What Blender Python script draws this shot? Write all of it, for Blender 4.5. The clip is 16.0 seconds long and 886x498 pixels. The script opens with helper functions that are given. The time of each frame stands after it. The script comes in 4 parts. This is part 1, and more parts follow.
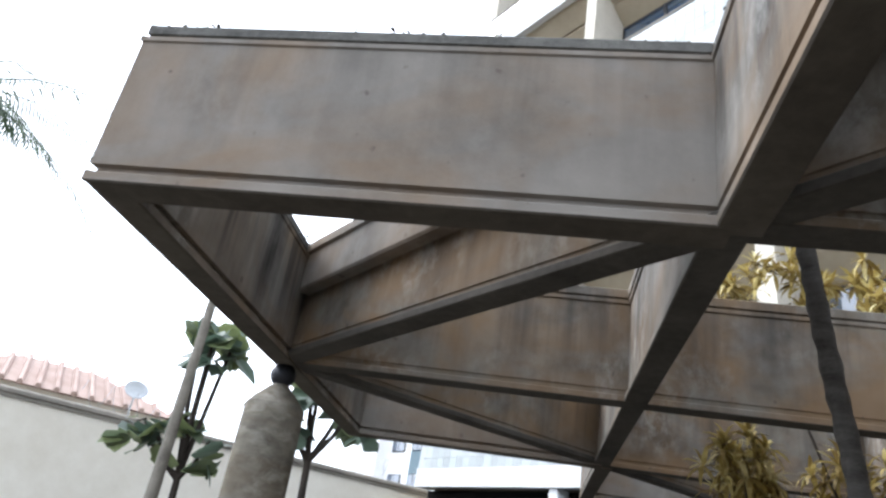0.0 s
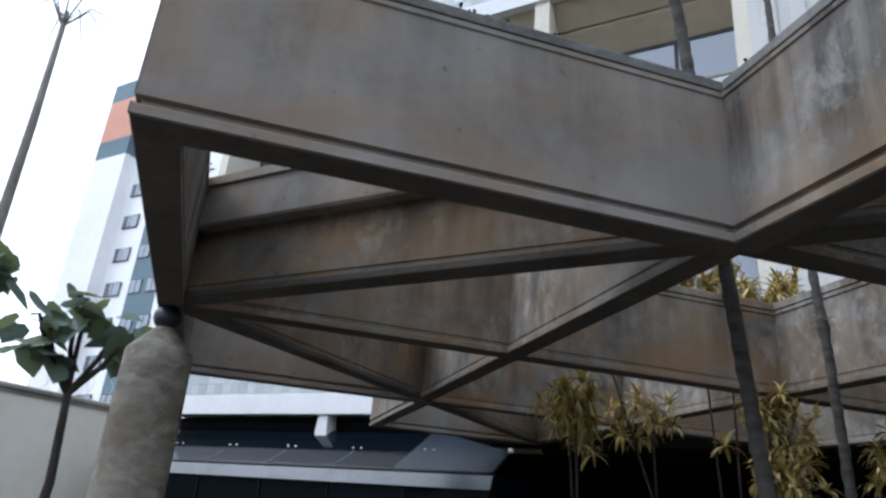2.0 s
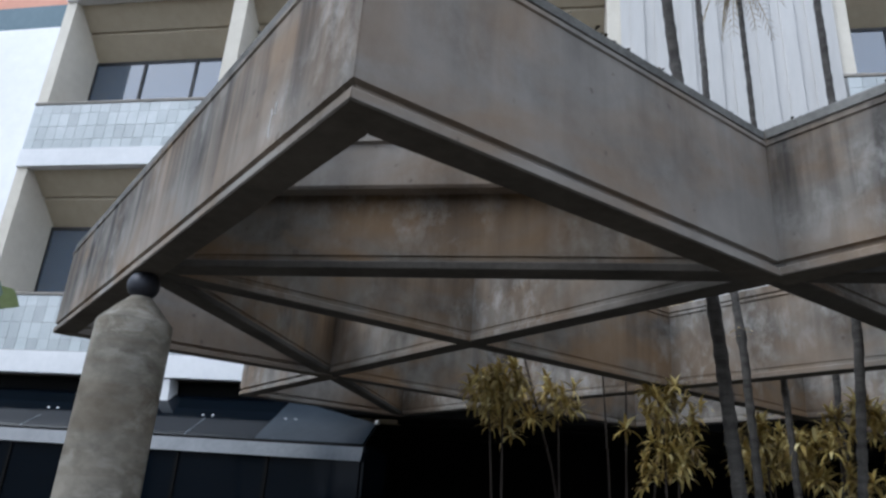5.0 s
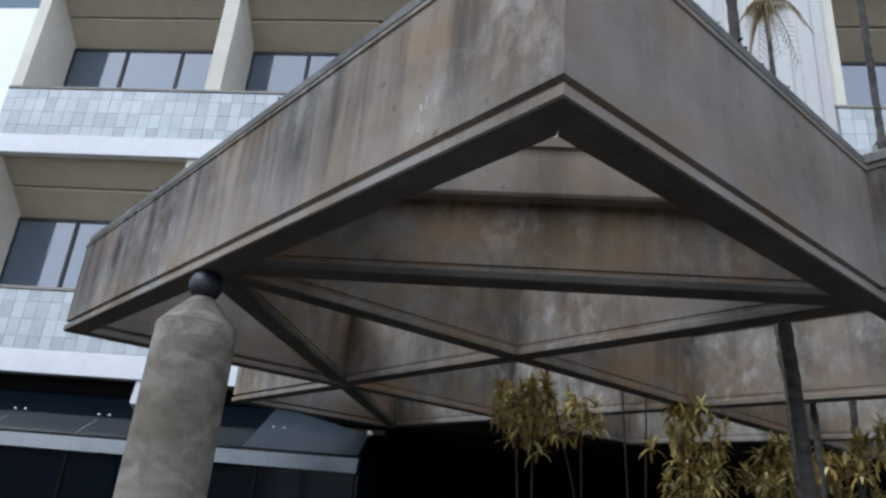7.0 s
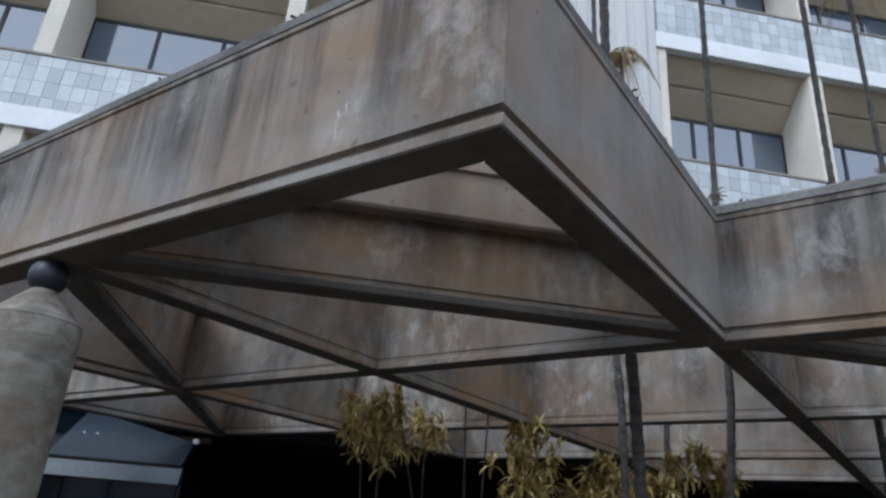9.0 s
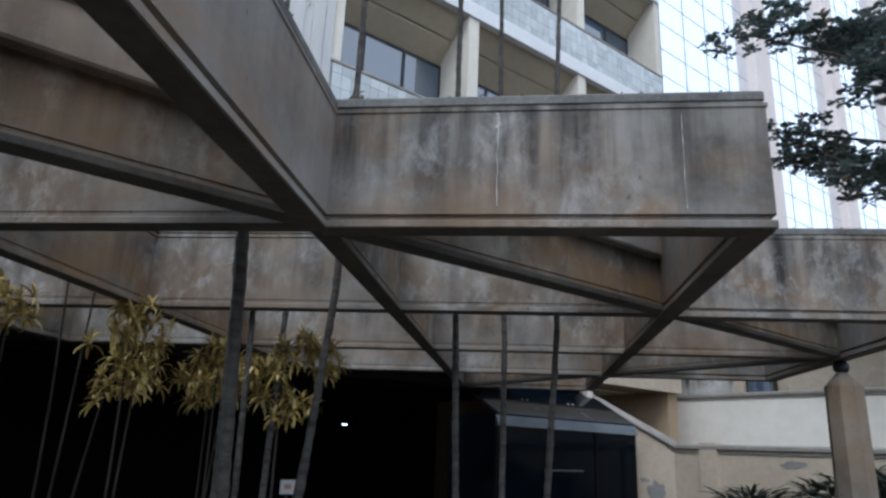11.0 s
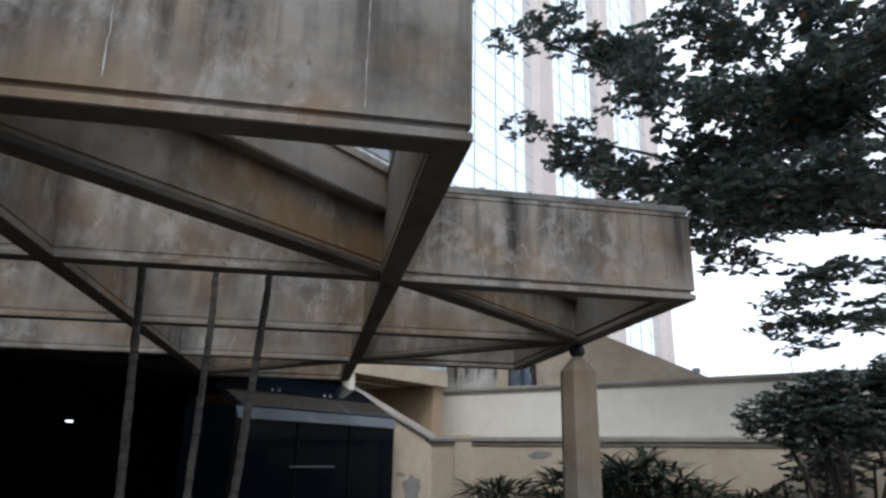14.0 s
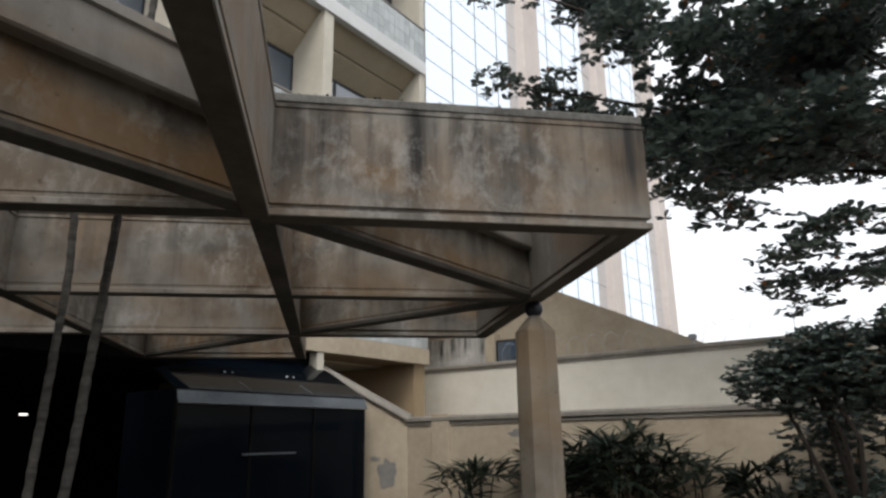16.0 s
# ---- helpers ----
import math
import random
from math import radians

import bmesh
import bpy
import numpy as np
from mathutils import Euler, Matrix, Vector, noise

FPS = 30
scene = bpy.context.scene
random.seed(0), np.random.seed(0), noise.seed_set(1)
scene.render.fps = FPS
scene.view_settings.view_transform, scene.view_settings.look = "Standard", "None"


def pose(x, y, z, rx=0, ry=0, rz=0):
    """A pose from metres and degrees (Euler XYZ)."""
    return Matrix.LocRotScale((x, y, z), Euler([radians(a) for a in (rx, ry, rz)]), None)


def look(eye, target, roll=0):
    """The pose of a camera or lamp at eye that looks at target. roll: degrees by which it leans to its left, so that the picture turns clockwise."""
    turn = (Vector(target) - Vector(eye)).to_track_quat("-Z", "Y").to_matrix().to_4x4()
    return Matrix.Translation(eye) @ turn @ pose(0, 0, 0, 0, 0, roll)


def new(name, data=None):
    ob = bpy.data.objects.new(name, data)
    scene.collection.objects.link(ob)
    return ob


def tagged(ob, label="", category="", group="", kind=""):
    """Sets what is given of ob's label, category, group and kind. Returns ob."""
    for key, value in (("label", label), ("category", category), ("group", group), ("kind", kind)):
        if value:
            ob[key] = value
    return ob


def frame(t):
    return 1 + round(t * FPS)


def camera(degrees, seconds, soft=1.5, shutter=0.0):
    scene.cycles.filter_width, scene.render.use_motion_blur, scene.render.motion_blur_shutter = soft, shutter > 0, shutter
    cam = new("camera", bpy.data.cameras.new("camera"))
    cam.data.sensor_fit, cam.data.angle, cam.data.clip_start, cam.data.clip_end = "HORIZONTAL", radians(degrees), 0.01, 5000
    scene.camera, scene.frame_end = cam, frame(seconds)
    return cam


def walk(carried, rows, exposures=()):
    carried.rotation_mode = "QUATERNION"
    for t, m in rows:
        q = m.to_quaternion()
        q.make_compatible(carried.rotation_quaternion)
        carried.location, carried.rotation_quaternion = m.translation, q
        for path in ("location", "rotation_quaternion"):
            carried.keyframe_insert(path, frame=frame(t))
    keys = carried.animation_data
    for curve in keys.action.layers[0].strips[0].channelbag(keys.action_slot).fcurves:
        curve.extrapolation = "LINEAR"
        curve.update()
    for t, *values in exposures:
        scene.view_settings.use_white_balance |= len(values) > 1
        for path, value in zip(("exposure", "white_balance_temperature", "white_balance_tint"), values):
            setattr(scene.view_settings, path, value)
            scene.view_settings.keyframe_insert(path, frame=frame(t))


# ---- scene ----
cam = camera(65.8, 16.0, soft=2.6)
PATH = [
    (0, (0.111, 0.11, 1.532), (-0.229, 1.886, 2.386), 9.6),
    (0.5, (-0.215, -0.016, 1.53), (-0.349, 1.839, 2.266), 6.5),
    (1, (-0.517, 0.043, 1.529), (-0.379, 1.873, 2.323), 6.1),
    (1.5, (-0.78, 0.053, 1.535), (-0.508, 1.875, 2.314), 7.0),
    (2, (-1.081, 0.042, 1.534), (-0.575, 1.829, 2.276), 4.7),
    (2.5, (-1.296, -0.007, 1.531), (-0.649, 1.733, 2.275), 5.9),
    (3, (-1.458, -0.088, 1.529), (-0.734, 1.64, 2.226), 6.7),
    (3.5, (-1.656, -0.029, 1.545), (-0.774, 1.612, 2.272), 6.5),
    (3.7, (-1.743, 0.063, 1.544), (-0.835, 1.692, 2.265), 5.3),
    (5.8, (-2.479, 0.637, 1.598), (-1.333, 2.131, 2.273), 3.6),
    (6, (-2.549, 0.677, 1.597), (-1.39, 2.158, 2.28), 3.2),
    (6.5, (-2.562, 0.845, 1.583), (-1.418, 2.317, 2.306), 2.9),
    (7, (-2.6, 0.995, 1.586), (-1.431, 2.45, 2.304), 4.9),
    (7.5, (-2.745, 1.118, 1.6), (-1.602, 2.568, 2.368), 3.5),
    (8, (-2.816, 1.188, 1.591), (-1.656, 2.641, 2.326), 4.9),
    (8.5, (-2.795, 1.196, 1.599), (-1.516, 2.532, 2.363), 5.4),
    (9, (-2.726, 1.185, 1.616), (-1.244, 2.282, 2.392), 4.5),
    (9.5, (-2.688, 1.141, 1.587), (-1.013, 1.952, 2.321), 3.4),
    (10, (-2.622, 1.119, 1.58), (-0.825, 1.678, 2.258), 3.1),
    (10.2, (-2.608, 1.111, 1.576), (-0.789, 1.606, 2.244), 3.0),
    (12.3, (-2.293, 0.652, 1.441), (-0.378, 0.463, 1.984), 1.3),
    (12.5, (-2.167, 0.642, 1.465), (-0.269, 0.41, 2.053), 0.9),
    (13, (-1.999, 0.649, 1.453), (-0.107, 0.365, 2.037), -0.3),
    (13.5, (-1.807, 0.508, 1.481), (0.069, 0.146, 2.07), -1.5),
    (14, (-1.68, 0.305, 1.452), (0.204, -0.034, 2.033), 1.0),
    (14.5, (-1.454, 0.173, 1.424), (0.432, -0.199, 1.976), -1.0),
    (15, (-1.244, 0.035, 1.467), (0.625, -0.403, 2.028), -2.2),
    (15.5, (-1.005, -0.226, 1.428), (0.864, -0.64, 2.008), -2.4),
    (16, (-0.784, -0.526, 1.423), (1.116, -0.845, 1.959), -1.0),
]
EXPOSURES = [(0, 0.95, 5900, 10), (1.5, 0.35, 5550, 10), (3.5, 0.0, 5550, 10), (6, 0.12, 5550, 10), (9.5, 0.0, 5450, 10), (12.4, -0.2, 5450, 10), (13, -0.15, 5850, 10), (14, -0.12, 5850, 10), (16, -0.25, 6500, 10)]
walk(cam, [(t, look(eye, target, roll)) for t, eye, target, roll in PATH], EXPOSURES)

# ---- light ----
world = bpy.data.worlds.new("overcast_sky")
scene.world = world
world.use_nodes = True
wn, wl = world.node_tree.nodes, world.node_tree.links
wn.clear()
sky = wn.new("ShaderNodeTexSky")
sky.sky_type = "NISHITA"
sky.sun_disc = False
sky.sun_elevation, sky.sun_rotation = radians(44), radians(-77)
sky.air_density, sky.dust_density, sky.ozone_density = 1.0, 4.0, 0.6
pale = wn.new("ShaderNodeHueSaturation")
pale.inputs["Saturation"].default_value = 0.35
wback = wn.new("ShaderNodeBackground")
wback.inputs["Strength"].default_value = 0.15
wout = wn.new("ShaderNodeOutputWorld")
wl.new(sky.outputs[0], pale.inputs["Color"])
veil = wn.new("ShaderNodeMix")
veil.data_type = "RGBA"
veil.inputs[0].default_value = 0.75
veil.inputs[7].default_value = (11.5, 11.8, 12.3, 1)
wl.new(pale.outputs[0], veil.inputs[6])
wl.new(veil.outputs[2], wback.inputs["Color"])
wl.new(wback.outputs[0], wout.inputs["Surface"])
sun_data = bpy.data.lights.new("sun", "SUN")
sun_data.energy, sun_data.angle, sun_data.color = 1.3, radians(20), (1.0, 0.95, 0.88)
sun = new("sun", sun_data)
sun.matrix_world = look((-9, 2, 9), (0, 0, 0))


# ---- materials ----
def ramp(nt, src, stops):
    r = nt.nodes.new("ShaderNodeValToRGB")
    while len(r.color_ramp.elements) < len(stops):
        r.color_ramp.elements.new(0.5)
    for el, (p, c) in zip(r.color_ramp.elements, stops):
        el.position = p
        el.color = (*c, 1) if len(c) == 3 else (c[0], c[0], c[0], 1)
    nt.links.new(src, r.inputs[0])
    return r.outputs[0]


def noise_at(nt, vec, scale, detail=6, rough=0.6, stretch=(1, 1, 1), distort=0.0):
    mp = nt.nodes.new("ShaderNodeMapping")
    mp.inputs["Scale"].default_value = stretch
    nt.links.new(vec, mp.inputs["Vector"])
    n = nt.nodes.new("ShaderNodeTexNoise")
    n.inputs["Scale"].default_value, n.inputs["Detail"].default_value = scale, detail
    n.inputs["Roughness"].default_value, n.inputs["Distortion"].default_value = rough, distort
    nt.links.new(mp.outputs[0], n.inputs["Vector"])
    return n.outputs[0]


def mix(nt, fac, a, b, mode="MIX"):
    m = nt.nodes.new("ShaderNodeMix")
    m.data_type, m.blend_type = "RGBA", mode
    for value, socket in ((fac, m.inputs[0]), (a, m.inputs[6]), (b, m.inputs[7])):
        if isinstance(value, (int, float)):
            socket.default_value = value
        elif isinstance(value, tuple):
            socket.default_value = (*value, 1)
        else:
            nt.links.new(value, socket)
    return m.outputs[2]


def calc(nt, op, a, b):
    m = nt.nodes.new("ShaderNodeMath")
    m.operation = op
    m.use_clamp = True
    for value, socket in ((a, m.inputs[0]), (b, m.inputs[1])):
        if isinstance(value, (int, float)):
            socket.default_value = value
        else:
            nt.links.new(value, socket)
    return m.outputs[0]


def begin(name, rough=0.8, metal=0.0, spec=0.4):
    mt = bpy.data.materials.new(name)
    mt.use_nodes = True
    nt = mt.node_tree
    bs = nt.nodes["Principled BSDF"]
    bs.inputs["Roughness"].default_value, bs.inputs["Metallic"].default_value = rough, metal
    bs.inputs["Specular IOR Level"].default_value = spec
    geo = nt.nodes.new("ShaderNodeNewGeometry")
    return mt, nt, bs, geo.outputs["Position"]


def bump(nt, bs, height, strength=0.3, dist=0.01):
    b = nt.nodes.new("ShaderNodeBump")
    b.inputs["Strength"].default_value, b.inputs["Distance"].default_value = strength, dist
    nt.links.new(height, b.inputs["Height"])
    nt.links.new(b.outputs[0], bs.inputs["Normal"])


def plain(name, lo, hi, scale=8, rough=0.7, metal=0.0, spec=0.4, bumps=0.2, dist=0.004, stretch=(1, 1, 1), rand=0.0):
    """Two tones mixed by coarse and fine noise."""
    mt, nt, bs, pos = begin(name, rough, metal, spec)
    big = noise_at(nt, pos, scale * 0.25, 4, 0.6, stretch)
    fine = noise_at(nt, pos, scale * 3, 5, 0.7, stretch)
    f = calc(nt, "ADD", calc(nt, "MULTIPLY", big, 0.65), calc(nt, "MULTIPLY", fine, 0.35))
    col = ramp(nt, f, [(0.32, lo), (0.68, hi)])
    if rand:
        info = nt.nodes.new("ShaderNodeObjectInfo")
        isl = nt.nodes.new("ShaderNodeNewGeometry")
        r = calc(nt, "FRACT", calc(nt, "ADD", calc(nt, "MULTIPLY", info.outputs["Random"], 0.5), calc(nt, "MULTIPLY", isl.outputs["Random Per Island"], 0.5)), 0)
        shade = ramp(nt, r, [(0.0, (1 - rand,)), (1.0, (1.0,))])
        col = mix(nt, 1.0, col, shade, "MULTIPLY")
    nt.links.new(col, bs.inputs["Base Color"])
    bump(nt, bs, fine, bumps, dist)
    return mt


def concrete(name, top_z, depth, lo=(0.20, 0.175, 0.15), hi=(0.36, 0.32, 0.27), rust=0.5, streak=0.75, salt=0.5):
    """Board-cast concrete, with soot streaks run down from its coping, ochre stain and pale lime bloom."""
    mt, nt, bs, pos = begin(name, 0.88, 0, 0.25)
    big = noise_at(nt, pos, 1.6, 5, 0.6)
    mid = noise_at(nt, pos, 7, 6, 0.65)
    fine = noise_at(nt, pos, 70, 4, 0.7)
    col = ramp(nt, big, [(0.36, lo), (0.64, hi)])
    col = mix(nt, calc(nt, "MULTIPLY", ramp(nt, mid, [(0.35, (0,)), (0.7, (1,))]), 0.45), col, (0.27, 0.25, 0.225))
    och = ramp(nt, noise_at(nt, pos, 1.1, 4, 0.55, (1, 1, 1.8), 0.6), [(0.42, (0,)), (0.62, (1,))])
    col = mix(nt, calc(nt, "MULTIPLY", och, rust), col, (0.20, 0.125, 0.062))
    sep = nt.nodes.new("ShaderNodeSeparateXYZ")
    nt.links.new(pos, sep.inputs[0])
    rise = nt.nodes.new("ShaderNodeMapRange")
    rise.inputs["From Min"].default_value, rise.inputs["From Max"].default_value = top_z - depth, top_z
    nt.links.new(sep.outputs[2], rise.inputs["Value"])
    runs = noise_at(nt, pos, 5.0, 5, 0.6, (1, 1, 0.07), 0.2)
    reach = noise_at(nt, pos, 2.2, 3, 0.5, (1, 1, 0.05))
    soot = calc(nt, "MULTIPLY", ramp(nt, runs, [(0.40, (0,)), (0.68, (1,))]), calc(nt, "SUBTRACT", calc(nt, "ADD", rise.outputs[0], calc(nt, "MULTIPLY", reach, 0.9)), 0.40))
    col = mix(nt, calc(nt, "MULTIPLY", soot, streak * 1.6), col, (0.03, 0.028, 0.026))
    lime = calc(nt, "MULTIPLY", ramp(nt, noise_at(nt, pos, 7.5, 8, 0.72, (1, 1, 0.7), 0.25), [(0.48, (0,)), (0.66, (1,))]), ramp(nt, noise_at(nt, pos, 1.3, 3, 0.5), [(0.45, (0,)), (0.6, (1,))]))
    col = mix(nt, calc(nt, "MULTIPLY", lime, salt), col, (0.42, 0.41, 0.385))
    pits = ramp(nt, noise_at(nt, pos, 16, 2, 0.4), [(0.24, (1,)), (0.29, (0,))])
    col = mix(nt, calc(nt, "MULTIPLY", pits, 0.55), col, (0.07, 0.055, 0.045))
    nt.links.new(col, bs.inputs["Base Color"])
    bump(nt, bs, calc(nt, "ADD", calc(nt, "MULTIPLY", mid, 0.6), calc(nt, "MULTIPLY", fine, 0.4)), 0.35, 0.006)
    return mt


def cast_column(name):
    """Rough concrete cast in short lifts: faint rings, ochre-grey body and scaly pale lime patches."""
    mt, nt, bs, pos = begin(name, 0.9, 0, 0.2)
    rings = noise_at(nt, pos, 1.0, 4, 0.6, (0.5, 0.5, 9.0))
    body = noise_at(nt, pos, 3.5, 6, 0.65, (1, 1, 1.6))
    col = ramp(nt, body, [(0.35, (0.09, 0.082, 0.066)), (0.65, (0.22, 0.20, 0.162))])
    col = mix(nt, calc(nt, "MULTIPLY", ramp(nt, rings, [(0.42, (1,)), (0.56, (0,))]), 0.4), col, (0.11, 0.085, 0.055))
    scale = noise_at(nt, pos, 8.5, 7, 0.6, (1, 1, 1.8), 0.4)
    field = noise_at(nt, pos, 2.2, 3, 0.5)
    patch = calc(nt, "MULTIPLY", ramp(nt, scale, [(0.48, (0,)), (0.64, (1,))]), ramp(nt, field, [(0.40, (0,)), (0.62, (1,))]))
    col = mix(nt, calc(nt, "MULTIPLY", patch, 0.5), col, (0.36, 0.345, 0.30))
    nt.links.new(col, bs.inputs["Base Color"])
    relief = calc(nt, "ADD", calc(nt, "MULTIPLY", patch, 0.35), calc(nt, "MULTIPLY", noise_at(nt, pos, 26, 5, 0.7), 0.5))
    bump(nt, bs, relief, 0.5, 0.012)
    return mt


def glassy(name, tint=(0.03, 0.04, 0.05), rough=0.05, spec=0.9, wobble=0.0, metal=0.0, ior=1.5):
    """Dark backed glass that mirrors what stands before it."""
    mt, nt, bs, pos = begin(name, rough, metal, spec)
    bs.inputs["Base Color"].default_value = (*tint, 1)
    bs.inputs["IOR"].default_value = ior
    dust = noise_at(nt, pos, 3, 5, 0.6)
    nt.links.new(ramp(nt, dust, [(0.4, (rough,)), (0.8, (rough + 0.12,))]), bs.inputs["Roughness"])
    if wobble:
        bump(nt, bs, noise_at(nt, pos, 0.9, 2, 0.5), wobble, 0.05)
    return mt


H, TOP, M, X0, Y0 = 2.5625, 3.262, 2.125, -1.53, 1.975  # canopy soffit, coping, grid module, grid origin
M_CONC = concrete("rim_concrete", TOP, 0.70, (0.085, 0.078, 0.067), (0.23, 0.214, 0.188), rust=0.6, streak=1.15, salt=0.42)
M_RIM_SHADE = plain("rim_shade_concrete", (0.045, 0.038, 0.03), (0.12, 0.105, 0.085), 5, 0.92, bumps=0.4)
M_CAP = plain("sooty_coping", (0.045, 0.044, 0.04), (0.19, 0.185, 0.17), 12, 0.95, bumps=0.8, dist=0.008)
M_LIP_SHADE = plain("lip_shade_concrete", (0.03, 0.027, 0.023), (0.09, 0.082, 0.07), 9, 0.92, bumps=0.5)
M_CONC_S = concrete("smooth_rim_concrete", TOP, 0.70, (0.145, 0.133, 0.117), (0.22, 0.204, 0.181), rust=0.5, streak=0.3, salt=0.18)
# beams along y: lime bloom, plus west light put into paler base tones
M_CONC_PALE = concrete("lit_lime_concrete", TOP, 0.70, (0.10, 0.09, 0.075), (0.26, 0.24, 0.208), rust=0.5, streak=0.6, salt=0.55)
# sheltered beams: ochre stain, with their shade put into darker base tones
M_CONC_IN = concrete("shaded_ochre_concrete", TOP, 0.70, (0.064, 0.055, 0.043), (0.165, 0.143, 0.113), rust=0.75, streak=0.7, salt=0.35)
M_COL = cast_column("column_concrete")
M_COL_TAN = concrete("tan_column_concrete", 2.4, 2.4, (0.15, 0.125, 0.092), (0.24, 0.205, 0.155), rust=0.5, streak=0.15, salt=0.12)
M_FAC = plain("cream_painted_concrete", (0.52, 0.48, 0.40), (0.68, 0.64, 0.55), 2, 0.85, bumps=0.25)
M_BAND = plain("white_painted_band", (0.60, 0.61, 0.61), (0.76, 0.76, 0.76), 3, 0.8)
M_PIER = plain("pale_grey_pier_paint", (0.42, 0.415, 0.40), (0.56, 0.55, 0.53), 3, 0.85, stretch=(1, 1, 0.15))
M_SOFFIT = plain("beige_soffit", (0.33, 0.28, 0.20), (0.44, 0.38, 0.28), 2, 0.9)
M_EAST = plain("tan_porch_soffit", (0.30, 0.22, 0.135), (0.40, 0.30, 0.19), 2, 0.9)
M_TILE = plain("pale_glazed_tile", (0.50, 0.55, 0.55), (0.70, 0.73, 0.73), 2, 0.25, spec=0.5, bumps=0.05, rand=0.45)
M_GROUT = plain("grey_grout", (0.25, 0.25, 0.24), (0.36, 0.36, 0.34), 10, 0.9)
M_WIN = glassy("window_glass", (0.035, 0.065, 0.11), 0.03, 0.8, ior=2.0)
M_ALU = plain("dark_anodised_frame", (0.03, 0.03, 0.03), (0.06, 0.06, 0.06), 10, 0.5, 0.6)
M_TOWERGLASS = glassy("mirror_curtain_wall", (0.84, 0.89, 0.94), 0.03, 0.5, 0.05, 1.0)
M_MULL = plain("grey_mullion", (0.28, 0.30, 0.32), (0.40, 0.42, 0.44), 4, 0.5, 0.0)
M_PINK = plain("pale_pink_render", (0.62, 0.54, 0.50), (0.76, 0.69, 0.64), 2, 0.85)
M_HOOD = glassy("tinted_canopy_panel", (0.003, 0.005, 0.008), 0.05, 0.14, ior=1.35)
M_HIP = plain("sky_sheen_corner_sheet", (0.012, 0.018, 0.026), (0.04, 0.05, 0.062), 3, 0.35, 0.0, 0.2, 0.1)
M_HOODRIM = plain("worn_grey_rim", (0.05, 0.06, 0.07), (0.12, 0.135, 0.15), 6, 0.45, 0.0)
# near black: lobby shade put into the colour; also coats blinds and bars
M_DARK = plain("lobby_shade_black", (0.0015, 0.0015, 0.0014), (0.004, 0.0038, 0.0035), 4, 0.85, spec=0.15)
M_WALL = plain("cream_garden_wall", (0.60, 0.56, 0.47), (0.76, 0.73, 0.65), 1.5, 0.85)
M_WALLTAN = plain("tan_garden_wall", (0.33, 0.27, 0.195), (0.52, 0.445, 0.34), 2.5, 0.88, bumps=0.4)
M_COPING = plain("grey_coping", (0.16, 0.15, 0.13), (0.32, 0.29, 0.25), 6, 0.9, bumps=0.5)
M_GROUND = plain("dark_paving", (0.065, 0.058, 0.048), (0.12, 0.108, 0.09), 1.5, 0.9)
M_BALL = plain("black_painted_steel", (0.012, 0.014, 0.02), (0.03, 0.032, 0.04), 20, 0.45, 0.3)
M_TRUNK = plain("palm_trunk_bark", (0.016, 0.014, 0.012), (0.105, 0.098, 0.088), 22, 0.95, bumps=0.8, dist=0.01, stretch=(1, 1, 4))


# ---- mesh helpers ----
def part(name, bm, material, parent, label=""):
    me = bpy.data.meshes.new(name)
    bm.normal_update()
    bm.to_mesh(me)
    bm.free()
    me.materials.append(material)
    ob = new(name, me)
    if parent is not None:
        ob.parent = parent
    if label:
        ob["label"] = label
    return ob


def root(name, m, label, category, group="", kind=""):
    ob = new(name)
    ob.matrix_world = m
    return tagged(ob, label, category, group, kind)


def box(x0, x1, y0, y1, z0, z1, bevel=0.0, bm=None):
    b = bm or bmesh.new()
    vs = [b.verts.new((x, y, z)) for z in (z0, z1) for y in (y0, y1) for x in (x0, x1)]
    faces = [(0, 2, 3, 1), (4, 5, 7, 6), (0, 1, 5, 4), (2, 6, 7, 3), (0, 4, 6, 2), (1, 3, 7, 5)]
    fs = [b.faces.new([vs[i] for i in f]) for f in faces]
    if bevel:
        bmesh.ops.bevel(b, geom=list({e for f in fs for e in f.edges}), offset=bevel, segments=2, affect="EDGES", profile=0.6)
    return b


def sweep(profile, a, b_, z0, mitre_a=0, mitre_b=0, bm=None):
    """A section (lateral, height), swept on the plan from a to b; a mitre of 1 or -1 cuts that end at 45 degrees."""
    b = bm or bmesh.new()
    a, b_ = Vector((*a, 0)), Vector((*b_, 0))
    d = (b_ - a).normalized()
    n = Vector((-d.y, d.x, 0))
    ra = [b.verts.new(a + d * (s * mitre_a) + n * s + Vector((0, 0, z0 + h))) for s, h in profile]
    rb = [b.verts.new(b_ + d * (s * mitre_b) + n * s + Vector((0, 0, z0 + h))) for s, h in profile]
    k = len(profile)
    for i in range(k):
        b.faces.new((ra[i], ra[(i + 1) % k], rb[(i + 1) % k], rb[i]))
    b.faces.new(list(reversed(ra)))
    b.faces.new(rb)
    bmesh.ops.recalc_face_normals(b, faces=b.faces)
    return b


